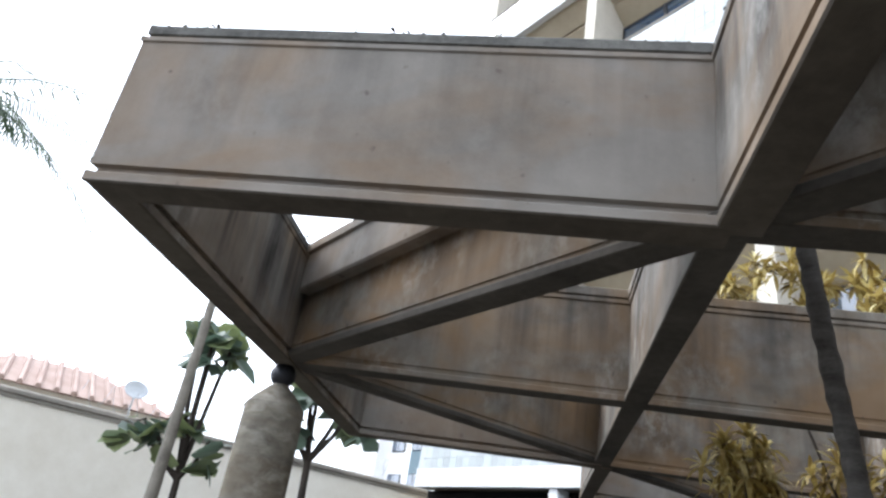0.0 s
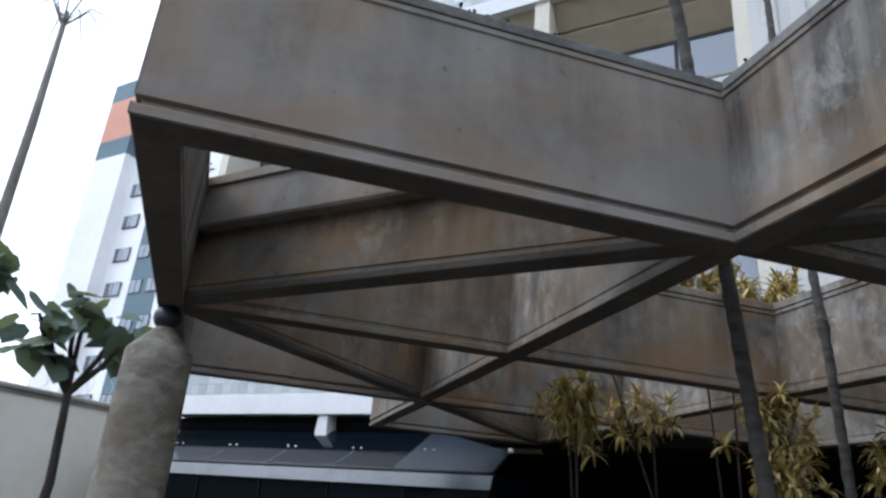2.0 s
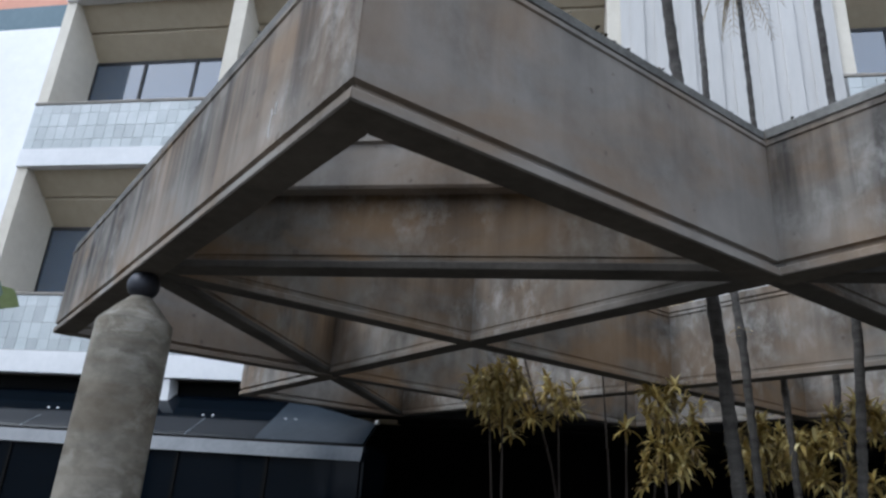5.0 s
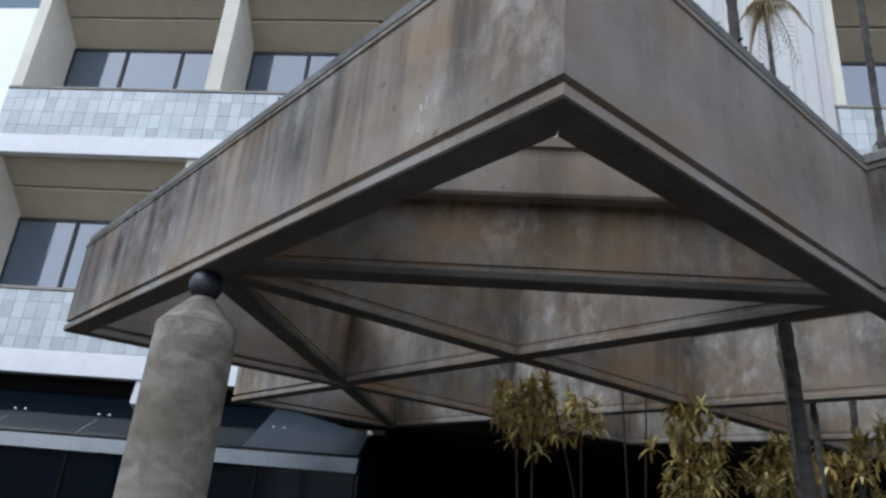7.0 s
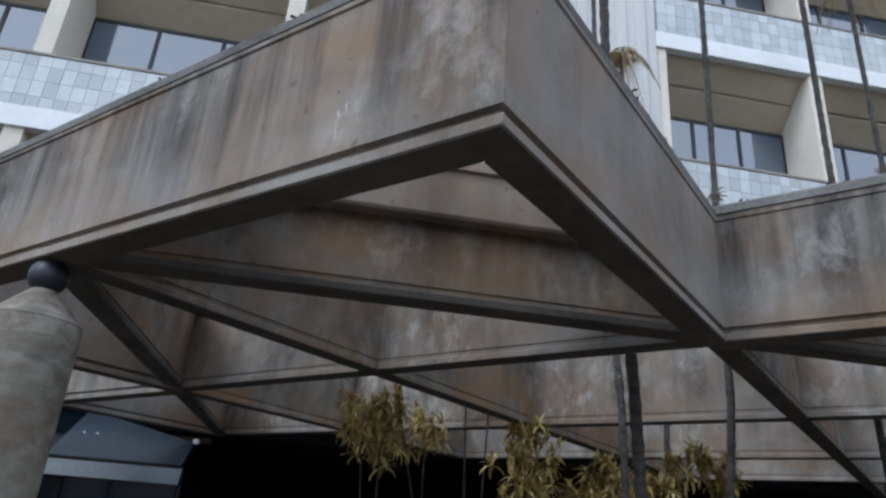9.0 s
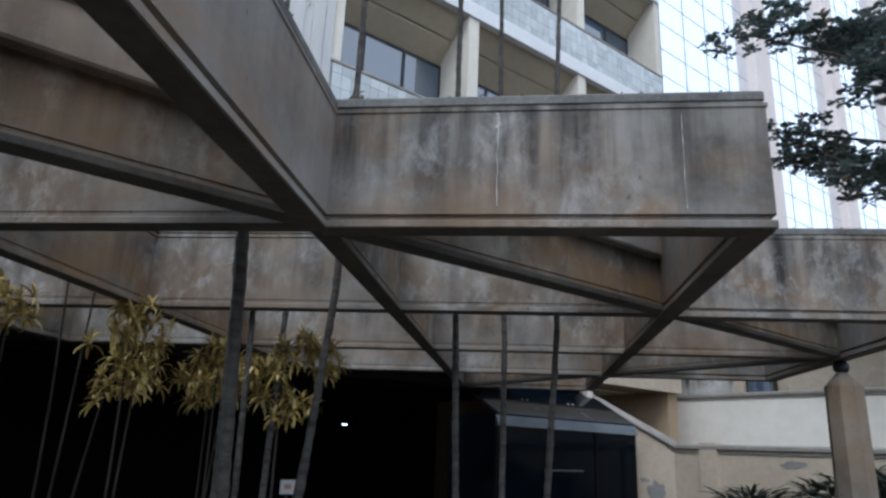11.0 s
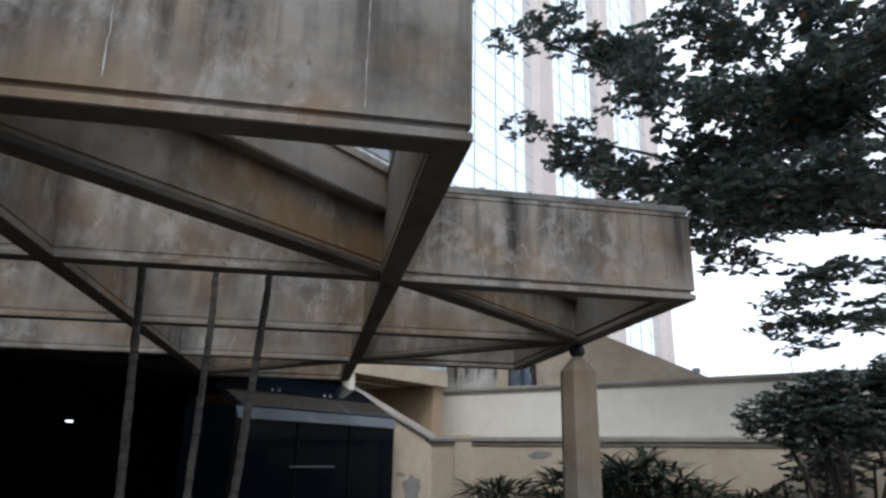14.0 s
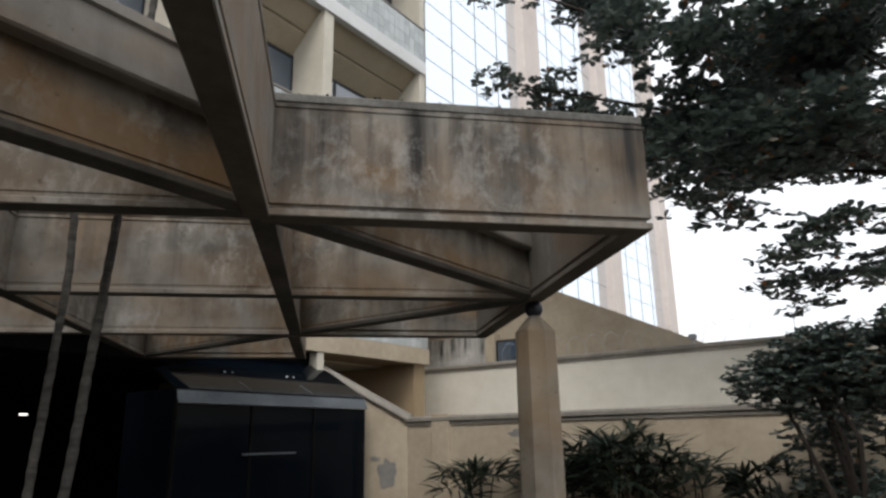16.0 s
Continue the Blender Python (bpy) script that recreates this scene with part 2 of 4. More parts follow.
def lathe(profile, segs=32, bm=None, jitter=0.0, centre=(0, 0)):
    """A section (radius, height), turned round the upright axis."""
    b = bm or bmesh.new()
    rings = []
    for r, z in profile:
        rings.append([b.verts.new((centre[0] + r * math.cos(6.2832 * i / segs) * (1 + jitter * random.uniform(-1, 1)), centre[1] + r * math.sin(6.2832 * i / segs) * (1 + jitter * random.uniform(-1, 1)), z)) for i in range(segs)])
    for p, q in zip(rings, rings[1:]):
        for i in range(segs):
            b.faces.new((p[i], p[(i + 1) % segs], q[(i + 1) % segs], q[i]))
    b.faces.new(list(reversed(rings[0])))
    b.faces.new(rings[-1])
    return b


def tube(points, radii, segs=8, bm=None):
    """A round limb through the points."""
    b = bm or bmesh.new()
    pts = [Vector(p) for p in points]
    rings = []
    for i, p in enumerate(pts):
        d = (pts[min(i + 1, len(pts) - 1)] - pts[max(i - 1, 0)]).normalized()
        s = d.cross(Vector((0.3, 0.9, 0.2))).normalized()
        w = d.cross(s)
        rings.append([b.verts.new(p + (s * math.cos(6.2832 * k / segs) + w * math.sin(6.2832 * k / segs)) * radii[i]) for k in range(segs)])
    for p, q in zip(rings, rings[1:]):
        for k in range(segs):
            b.faces.new((p[k], p[(k + 1) % segs], q[(k + 1) % segs], q[k]))
    b.faces.new(list(reversed(rings[0])))
    b.faces.new(rings[-1])
    bmesh.ops.recalc_face_normals(b, faces=b.faces)
    return b


def smooth(ob):
    for p in ob.data.polygons:
        p.use_smooth = True
    return ob


# ---- ground ----
ground = part("ground", box(-400, 400, -400, 400, -0.3, 0), M_GROUND, None)
tagged(ground, "dark worn paved forecourt ground", "ground", kind="structure")

# ---- the concrete canopy ----
SET_OUT = {(0, 0): (0.065, 0.005), (0, 2): (-0.075, 0.015), (2, -2): (0.025, 0.0)}  # how far the cast corners stand off the grid


def node(i, j):
    dx, dy = SET_OUT.get((i, j), (0, 0))
    return (X0 + i * M + dx, Y0 + j * M + dy)


def section(web, lip, height, reveal=0.022):
    """An upright beam: web, bottom flange with a chamfered lip, coping with a drip step."""
    up = height - 0.062
    half = [(lip - 0.006, 0.0), (lip, 0.006), (lip, 0.036), (lip - 0.004, 0.042), (web - reveal, 0.048), (web - reveal, 0.072), (web, 0.076), (web, up - 0.034), (web + 0.012, up - 0.028), (web + 0.012, up - 0.004), (web - 0.004, up), (lip, up + 0.006), (lip, height - 0.008), (lip - 0.01, height)]
    return half + [(-s, h) for s, h in reversed(half)]


def rim_section(half_width, height):
    """A rim beam: flat flange, shadow groove, flush web, a thin drip bead and a coping set slightly back."""
    w, up = half_width, height - 0.066
    half = [(w - 0.006, 0.0), (w, 0.006), (w, 0.036), (w - 0.004, 0.041), (w - 0.024, 0.046), (w - 0.024, 0.066), (w - 0.003, 0.071), (w - 0.003, up - 0.03), (w + 0.005, up - 0.026), (w + 0.005, up - 0.008), (w - 0.014, up), (w - 0.014, up + 0.012), (w - 0.005, up + 0.015), (w - 0.005, height - 0.012), (w - 0.016, height)]
    return half + [(-s, h) for s, h in reversed(half)]


def shaded_lip(beam, up_to=0.012):
    """Paints shade as a darker colour on an inner beam's underside or lip."""
    beam.data.materials.append(M_LIP_SHADE)
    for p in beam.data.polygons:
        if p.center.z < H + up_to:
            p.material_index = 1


def shaded_weathered_rim(beam):
    """A rim beam's underside has its shade painted in; its coping is black with moss and soot."""
    beam.data.materials.append(M_RIM_SHADE)
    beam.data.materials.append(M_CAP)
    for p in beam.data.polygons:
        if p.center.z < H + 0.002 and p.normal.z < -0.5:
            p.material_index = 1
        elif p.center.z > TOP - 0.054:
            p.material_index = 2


EDGE_BEAM = rim_section(0.07, TOP - H + 0.012)
INNER_BEAM = section(0.046, 0.066, TOP - H - 0.006, 0.006)
canopy = root("canopy", pose(0, 0, 0), "weathered brown-grey concrete beam canopy open to the sky", "canopy")
RIM = {((0, 0), (1, 0)), ((1, -1), (1, 0)), ((1, -1), (2, -1)), ((2, -2), (2, -1)), ((2, -2), (3, -2)), ((3, -2), (4, -2)), ((4, -2), (4, -1)), ((4, -1), (5, -1)),
       ((5, -1), (5, 0)), ((0, 0), (0, 1)), ((0, 1), (0, 2)), ((0, 2), (1, 2)), ((1, 2), (1, 3)), ((1, 3), (2, 3))}
OUTWARD = {e: (0, -1) for e in RIM if e[0][1] == e[1][1]}
OUTWARD.update({e: (-1, 0) for e in RIM if e[0][0] == e[1][0]})
OUTWARD.update({((4, -2), (4, -1)): (1, 0), ((5, -1), (5, 0)): (1, 0), ((0, 2), (1, 2)): (0, 1), ((1, 3), (2, 3)): (0, 1)})
CORNERS = {(0, 0), (1, -1), (2, -2), (4, -2), (5, -1), (0, 2), (1, 3)}
ROWS_X = {0: (0, 5), 1: (0, 4), 2: (0, 3), 3: (1, 2), -1: (1, 5), -2: (2, 4)}
ROWS_Y = {0: (0, 2), 1: (-1, 3), 2: (-2, 3), 3: (-2, 2), 4: (-2, 1), 5: (-1, 0)}
edges = [((i, j), (i + 1, j)) for j, (lo, hi) in ROWS_X.items() for i in range(lo, hi)]
edges += [((i, j), (i, j + 1)) for i, (lo, hi) in ROWS_Y.items() for j in range(lo, hi)]
for a, b in edges:
    along_x = a[1] == b[1]
    rim = (a, b) in RIM
    dz = (-0.012 if rim else 0.0) + (0.0 if along_x else 0.003)
    cuts = []
    for end, other in ((a, b), (b, a)):
        cut = 0
        if rim and end in CORNERS:
            for p, q in RIM:
                far = q if p == end else p if q == end else None
                if far is not None and far != other:
                    d = Vector((b[0] - a[0], b[1] - a[1]))
                    side = d.x * (far[1] - end[1]) - d.y * (far[0] - end[0])
                    cut = (1 if side > 0 else -1) * (1 if end == a else -1)
        cuts.append(cut)
    pa, pb = Vector(node(*a)), Vector(node(*b))
    if rim:
        out = OUTWARD[(a, b)]
        for p, end in ((pa, a), (pb, b)):
            p -= Vector(out) * 0.02
            if end in CORNERS:
                for (c, d), o2 in OUTWARD.items():
                    if end in (c, d) and o2 != out:
                        p -= Vector(o2) * 0.02
    bm = sweep(EDGE_BEAM if rim else INNER_BEAM, pa, pb, H + dz, *cuts)
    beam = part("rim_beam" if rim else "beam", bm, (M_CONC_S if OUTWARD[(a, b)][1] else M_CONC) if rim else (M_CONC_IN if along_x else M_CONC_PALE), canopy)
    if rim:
        shaded_weathered_rim(beam)
    else:
        shaded_lip(beam)
for a, b, deep in [((0, 1), (1, 0), 1), ((1, 0), (2, -1), 1), ((2, -1), (3, -2), 1), ((0, 1), (1, 2), 0), ((1, 2), (2, 3), 0), ((3, -2), (4, -1), 0), ((4, -1), (5, 0), 0)]:
    pa, pb = Vector(node(*a)), Vector(node(*b))
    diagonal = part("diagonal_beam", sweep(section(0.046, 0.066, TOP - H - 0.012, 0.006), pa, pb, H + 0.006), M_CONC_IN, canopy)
    shaded_lip(diagonal, 0.056)
    if deep:
        # the upper half stands proud on the open side, with a drip underneath
        d = (pb - pa).normalized() * 0.235
        ledge = [(-0.03, 0.395), (-0.03, 0.692), (-0.15, 0.692), (-0.15, 0.64), (-0.13, 0.63), (-0.13, 0.41), (-0.12, 0.395)]
        part("ledge", sweep(ledge, pa + d, pb - d, H), M_CONC_S, diagonal)


def column(i, j):
    x, y = node(i, j)
    x, y = (x + 0.02, y) if i == 0 else (x, y + 0.02)
    shape = "round concrete column with a conical head" if i == 0 else "eight-sided concrete column with a pyramid head"
    col = root("column", pose(x, y, 0, 0, 0, 10), shape + " and a black steel ball", "column", "canopy columns")
    segs = 40 if i == 0 else 8
    paint = M_COL if i == 0 else M_COL_TAN
    shaft = part("shaft", lathe([(0.194, 0), (0.187, 1.0), (0.181, 2.05), (0.179, 2.285), (0.174, 2.295)], segs), paint, col)
    if i == 0:
        smooth(shaft)
    part("head", lathe([(0.177, 2.295), (0.105, 2.375), (0.045, 2.435)], segs), paint, col, "pointed concrete head")
    smooth(part("ball", lathe([(0.02 + 0.058 * math.sin(math.pi * k / 12), 2.492 - 0.068 * math.cos(math.pi * k / 12)) for k in range(13)], 24), M_BALL, col, "black painted steel ball"))
    return col


for ij in ((0, 1), (3, -2)):
    column(*ij)

# ---- the office building, in its own axes: u along the front, v into it ----
FRONT = pose(0, 0, 0, 0, 0, -45)
V0 = 7.91
U0, U1 = -11.0, 11.6
PIER = (-1.0, 2.06)
FINS = (-7.5, -4.1, 5.15, 8.4)
LEVELS = [2.95 + 3.44 * k for k in range(6)]
building = root("office_building", FRONT, "cream concrete office block with tiled parapets and deep-set windows", "building")
DEEP = 0.95
part("wall", box(U0, U1, V0 + DEEP + 0.05, V0 + 9, 2.95, LEVELS[-1]), M_FAC, building)
part("pier", box(PIER[0], PIER[1], V0 - 0.03, V0 + DEEP + 0.04, 2.95, LEVELS[-1] + 1), M_PIER, building, "broad pale ribbed pier")
for k in range(8):
    u = PIER[0] + 0.15 + k * 0.36
    part("rib", box(u, u + 0.2, V0 - 0.06, V0 - 0.031, 2.95, LEVELS[-1] + 1, 0.008), M_PIER, building)
def raked_soffit(a, b, z):
    """A soffit that falls from the slab edge back to the window head, with a groove along its middle."""
    profile = [(0.122, 0.02), (0.50, -0.325), (0.50, -0.27), (0.545, -0.31), (0.545, -0.366), (0.93, -0.722), (0.99, -0.722), (0.99, 0.2), (0.122, 0.2)]
    bm = bmesh.new()
    near = [bm.verts.new((a, V0 + v, z + h)) for v, h in profile]
    far = [bm.verts.new((b, V0 + v, z + h)) for v, h in profile]
    n = len(profile)
    for k in range(n):
        bm.faces.new((near[k], near[(k + 1) % n], far[(k + 1) % n], far[k]))
    bm.faces.new(list(reversed(near)))
    bm.faces.new(far)
    bmesh.ops.recalc_face_normals(bm, faces=bm.faces)
    return bm


for z in LEVELS:
    for a, b in ((U0, PIER[0] - 0.002), (PIER[1] + 0.002, U1)):
        part("slab_band", box(a, b, V0 - 0.04, V0 + 0.12, z, z + 0.33, 0.012), M_WALLTAN if z == LEVELS[0] and a > 0 else M_BAND, building, "painted slab edge")
        spans = [(a, b, M_SOFFIT)]
        # ground-floor soffit over the lobby has its shade painted near black
        if z == LEVELS[0]:
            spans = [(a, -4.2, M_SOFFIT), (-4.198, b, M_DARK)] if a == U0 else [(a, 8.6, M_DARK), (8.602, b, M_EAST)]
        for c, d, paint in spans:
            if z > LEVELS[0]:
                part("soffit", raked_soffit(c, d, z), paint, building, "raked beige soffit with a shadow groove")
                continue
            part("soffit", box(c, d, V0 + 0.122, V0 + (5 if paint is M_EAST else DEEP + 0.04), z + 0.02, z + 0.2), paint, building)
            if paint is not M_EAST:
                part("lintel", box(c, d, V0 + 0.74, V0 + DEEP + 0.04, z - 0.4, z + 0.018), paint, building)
        part("parapet", box(a, b, V0, V0 + 0.12, z + 0.332, z + 1.2), M_GROUT, building, "parapet faced with pale tiles")
        part("coping", box(a, b, V0 - 0.03, V0 + 0.16, z + 1.202, z + 1.25, 0.012), M_COPING, building)
for z in LEVELS[:-1]:
    zb = z + 1.25
    for f in FINS:
        part("fin", box(f - 0.13, f + 0.13, V0 + 0.01, V0 + DEEP + 0.03, zb + 0.001, z + 3.44 - 0.001), M_FAC, building)
    for f in (U0 + 0.1, U1 - 0.1, PIER[0] - 0.1, PIER[1] + 0.1):
        part("fin", box(f - 0.1, f + 0.1, V0 + 0.01, V0 + DEEP + 0.03, zb + 0.001, z + 3.44 - 0.001), M_FAC, building)
    bays = [(U0 + 0.2, -7.63), (-7.37, -4.23), (-3.97, PIER[0] - 0.2), (PIER[1] + 0.2, 5.02), (5.28, 8.27), (8.53, U1 - 0.2)]
    for a, b in bays:
        win = part("window", box(a, b, V0 + 0.9, V0 + DEEP + 0.06, zb - 0.05, zb + 0.0), M_ALU, building)
        top = z + 3.44 - 0.74
        step = (b - a) / 3
        for k in range(4):
            u = a + k * step
            part("frame", box(u - 0.03, u + 0.03, V0 + 0.88, V0 + 0.94, zb, top), M_ALU, win)
        part("frame", box(a, b, V0 + 0.885, V0 + 0.935, top - 0.06, top), M_ALU, win)
        part("blind", box(a + 0.03, a + 0.55, V0 + 0.916, V0 + 0.93, zb, top - 0.06), M_DARK, win)
        for k in range(3):
            u = a + k * step
            pane = part("pane", box(u + 0.031, u + step - 0.031, V0 + 0.90, V0 + 0.915, zb, top - 0.06), M_WIN, win, "dark window glass")
ledge = part("roof", box(U0, U1, V0, V0 + 9, LEVELS[-1] + 1.3, LEVELS[-1] + 1.5), M_FAC, building)

# ground floor: lobby behind the canopy, its darkness painted near black
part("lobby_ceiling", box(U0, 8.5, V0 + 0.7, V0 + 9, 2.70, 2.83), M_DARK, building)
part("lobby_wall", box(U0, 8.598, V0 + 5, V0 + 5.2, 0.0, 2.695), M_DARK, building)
part("bay_wall", box(8.6, U1, V0 + 5.002, V0 + 5.2, 0.0, 3.1), M_EAST, building)
part("bay_wall", box(8.502, 8.598, V0 + 0.72, V0 + 4.998, 0.0, 2.949), M_EAST, building)
part("lobby_side", box(U0, U0 + 0.2, V0 + 0.1, V0 + 5, 0.0, 2.70), M_FAC, building)
part("lobby_side", box(U1 - 0.36, U1, V0 + 0.1, V0 + 5, 0.0, 2.965), M_EAST, building)
part("corner_post", box(8.36, 8.52, V0 + 0.0, V0 + 0.2, 2.5, 2.949, 0.01), M_FAC, building)
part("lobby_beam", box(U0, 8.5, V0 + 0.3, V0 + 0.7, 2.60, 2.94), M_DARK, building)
for u in (-7.5,):
    bm = box(u - 0.085, u + 0.085, V0 + 0.0, V0 + 0.25, 2.56, 2.95, 0.01)
    for v in bm.verts:
        v.co.x += (u - v.co.x) * -0.45 * (2.95 - v.co.z) / 0.39
    post = part("post", bm, M_BAND, building)
    part("base_plate", box(u - 0.2, u + 0.2, V0 - 0.06, V0 + 0.3, 2.515, 2.558, 0.008), M_BAND, post)

# ---- tinted glass porches at either side of the lobby ----
def porch(sign, inner, outer, label):
    p = root("glass_porch", FRONT, label, "porch", "glass porches")
    lo, hi = min(inner, outer), max(inner, outer)
    vf = 6.92
    hip = inner - sign * 1.4
    bm = bmesh.new()
    q = [(outer, V0 + 0.2, 2.75), (hip, V0 + 0.2, 2.75), (inner, vf + 0.62, 2.42), (inner, vf + 0.08, 2.12), (outer, vf + 0.08, 2.12)]
    tops = [bm.verts.new(c) for c in q]
    bots = [bm.verts.new((c[0], c[1], c[2] - 0.03)) for c in q]
    bm.faces.new(tops), bm.faces.new(list(reversed(bots)))
    for k in range(5):
        bm.faces.new((tops[k], tops[(k + 1) % 5], bots[(k + 1) % 5], bots[k]))
    bmesh.ops.recalc_face_normals(bm, faces=bm.faces)
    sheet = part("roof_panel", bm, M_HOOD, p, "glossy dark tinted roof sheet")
    # underside and edges are painted near black to keep reflections off them
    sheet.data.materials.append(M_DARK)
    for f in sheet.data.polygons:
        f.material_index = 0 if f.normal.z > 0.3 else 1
    bm = bmesh.new()
    rim = [bm.verts.new(c) for c in ((lo, vf, 1.93), (hi, vf, 1.93), (hi, vf + 0.09, 2.115), (lo, vf + 0.09, 2.115), (lo, vf + 0.03, 1.93), (hi, vf + 0.03, 1.93))]
    for f in ((0, 1, 2, 3), (0, 4, 5, 1), (3, 2, 5, 4), (0, 3, 4), (1, 5, 2)):
        bm.faces.new([rim[k] for k in f])
    bmesh.ops.recalc_face_normals(bm, faces=bm.faces)
    part("rim", bm, M_HOODRIM, p, "worn grey sloping rim")
    n = max(2, int((hi - lo) / 1.1))
    for k in range(n):
        a, b = lo + (hi - lo) * k / n, lo + (hi - lo) * (k + 1) / n
        part("glass_panel", box(a + 0.02, b - 0.02, vf + 0.05, vf + 0.07, 0.05, 1.925), M_HOOD, p)
        part("glazing_bar", box(a - 0.02, a + 0.02, vf + 0.03, vf + 0.09, 0.0, 1.925), M_DARK, p)
        if k:
            bar = part("roof_bar", sweep([(-0.006, 0), (0.006, 0), (0.01, 0.01), (-0.01, 0.01)], (a, vf + 0.1), (a, V0 + 0.1), 2.12), M_HOODRIM, p)
            for v in bar.data.vertices:
                v.co.z += (v.co.y - vf - 0.1) * 0.55 + 0.006
            for side in (-0.07, 0.07):
                bolt = part("bolt", lathe([(0.018, 0.0), (0.022, 0.008), (0.012, 0.02)], 12), M_BAND, p, "pale glazing bolt")
                bolt.location = (a + side, vf + 0.62, 2.12 + 0.52 * 0.55 + 0.012)
    if sign > 0:
        tip = part("tip_bolt", lathe([(0.03, 0.0), (0.04, 0.015), (0.03, 0.05), (0.01, 0.06)], 14), M_BAND, p, "white corner cap")
        tip.location = (inner, vf + 0.6, 2.41)
    if sign > 0:
        # the hipped corner sheet lies a little lower; its sky reflection is painted paler
        bm = bmesh.new()
        q = [(hip, V0 + 0.18, 2.756), (inner - sign * 0.02, vf + 0.62, 2.428), (inner - sign * 0.02, vf + 0.1, 2.135), (hip, vf + 0.1, 2.135)]
        tops = [bm.verts.new(c) for c in q]
        bots = [bm.verts.new((c[0], c[1], c[2] - 0.006)) for c in q]
        bm.faces.new(tops), bm.faces.new(list(reversed(bots)))
        for k in range(4):
            bm.faces.new((tops[k], tops[(k + 1) % 4], bots[(k + 1) % 4], bots[k]))
        bmesh.ops.recalc_face_normals(bm, faces=bm.faces)
        part("hip_panel", bm, M_HIP, p, "corner roof sheet with sky reflection in its paler colour")
    part("side_panel", box(inner - 0.02, inner + 0.02, vf + 0.1, V0 + 0.2, 0.05, 2.11), M_HOOD, p)
    return p


porch(1, -4.2, -11.2, "dark tinted glass porch with a sloping glazed roof")
east = porch(-1, 5.05, 8.6, "dark tinted glass porch beside the plastered wing wall")
part("door_rail", box(6.1, 7.05, 6.935, 6.965, 1.262, 1.285), M_HOODRIM, east, "pale metal door rail")

# ---- boundary walls ----
def garden_wall(name, u, v0, v1, top, thick, mat, label):
    w = root(name, FRONT, label, "wall", kind="structure")
    part("wall_body", box(u - thick / 2, u + thick / 2, v0, v1, 0, top - 0.14), mat, w)
    half = [(thick / 2 + 0.03, 0.0), (thick / 2 + 0.03, 0.045), (thick / 2 + 0.07, 0.065), (thick / 2 + 0.07, 0.115), (thick / 2 + 0.02, 0.145)]
    part("coping", sweep(half + [(-s, h) for s, h in reversed(half)], (u, v0), (u, v1), top - 0.14), M_COPING, w)
    return w


garden_wall("wall_west", -12.0, -14, 10.5, 3.06, 0.2, M_WALL, "tall cream rendered boundary wall with dark coping")
garden_wall("wall_east", 13.05, -14, 9.5, 3.06, 0.2, M_WALL, "tall cream rendered boundary wall with dark coping")
low = garden_wall("wall_low", 9.42, -14, 6.75, 1.80, 0.22, M_WALLTAN, "low tan plastered garden wall with a moulded coping")
part("pilaster", box(9.25, 9.6, 5.75, 6.1, 0, 1.84, 0.01), M_WALLTAN, low)
wing = root("wall_wing", FRONT, "plastered wing wall with a sloping moulded coping", "wall", kind="structure")
bm = bmesh.new()
for du in (0, 0.16):
    for c in ((8.5 + du, 8.05, 0), (9.3 + du, 6.65, 0), (9.3 + du, 6.65, 1.74), (8.5 + du, 8.05, 2.66)):
        bm.verts.new(c)
bm.verts.ensure_lookup_table()
vs = bm.verts[:]
for f in ((0, 1, 2, 3), (7, 6, 5, 4), (0, 4, 5, 1), (1, 5, 6, 2), (2, 6, 7, 3), (3, 7, 4, 0)):
    bm.faces.new([vs[k] for k in f])
bmesh.ops.recalc_face_normals(bm, faces=bm.faces)
part("wall_body", bm, M_WALLTAN, wing)
bm = sweep([(-0.12, 0), (0.12, 0), (0.14, 0.03), (0.14, 0.06), (0.1, 0.09), (-0.1, 0.09), (-0.14, 0.06), (-0.14, 0.03)], (9.38, 6.62), (8.58, 8.08), 0)
for v in bm.verts:
    v.co.z += 1.73 + (v.co.y - 6.62) / 1.46 * 0.93
part("coping", bm, M_COPING, wing)

# ---- curtain-walled tower beside the office building ----
tower = root("glass_tower", FRONT, "mirror-glazed office tower with pale pink piers", "building")
TU = (11.7, 28.6)
part("glass_wall", box(TU[0], TU[1], V0 + 0.05, V0 + 8, 5.5, 45), M_TOWERGLASS, tower, "mirror glass reflecting a white sky")
for a, b in ((16.3, 17.3), (22.0, 22.9), (27.9, 28.8)):
    part("pier", box(a, b, V0 - 0.25, V0 + 0.3, 0, 45, 0.02), M_PINK, tower)
for k in range(49):
    z = 5.6 + k * 0.8
    for a, b in ((TU[0], 16.29), (17.31, 21.99), (22.91, 27.89)):
        part("transom", box(a, b, V0 + 0.042, V0 + 0.049, z, z + 0.014), M_MULL, tower)
for a, b in ((TU[0], 16.29), (17.31, 21.99), (22.91, 27.89)):
    for k in range(1, 4):
        u = a + (b - a) * k / 4
        part("mullion", box(u - 0.009, u + 0.009, V0 + 0.038, V0 + 0.049, 5.5, 45), M_MULL, tower)

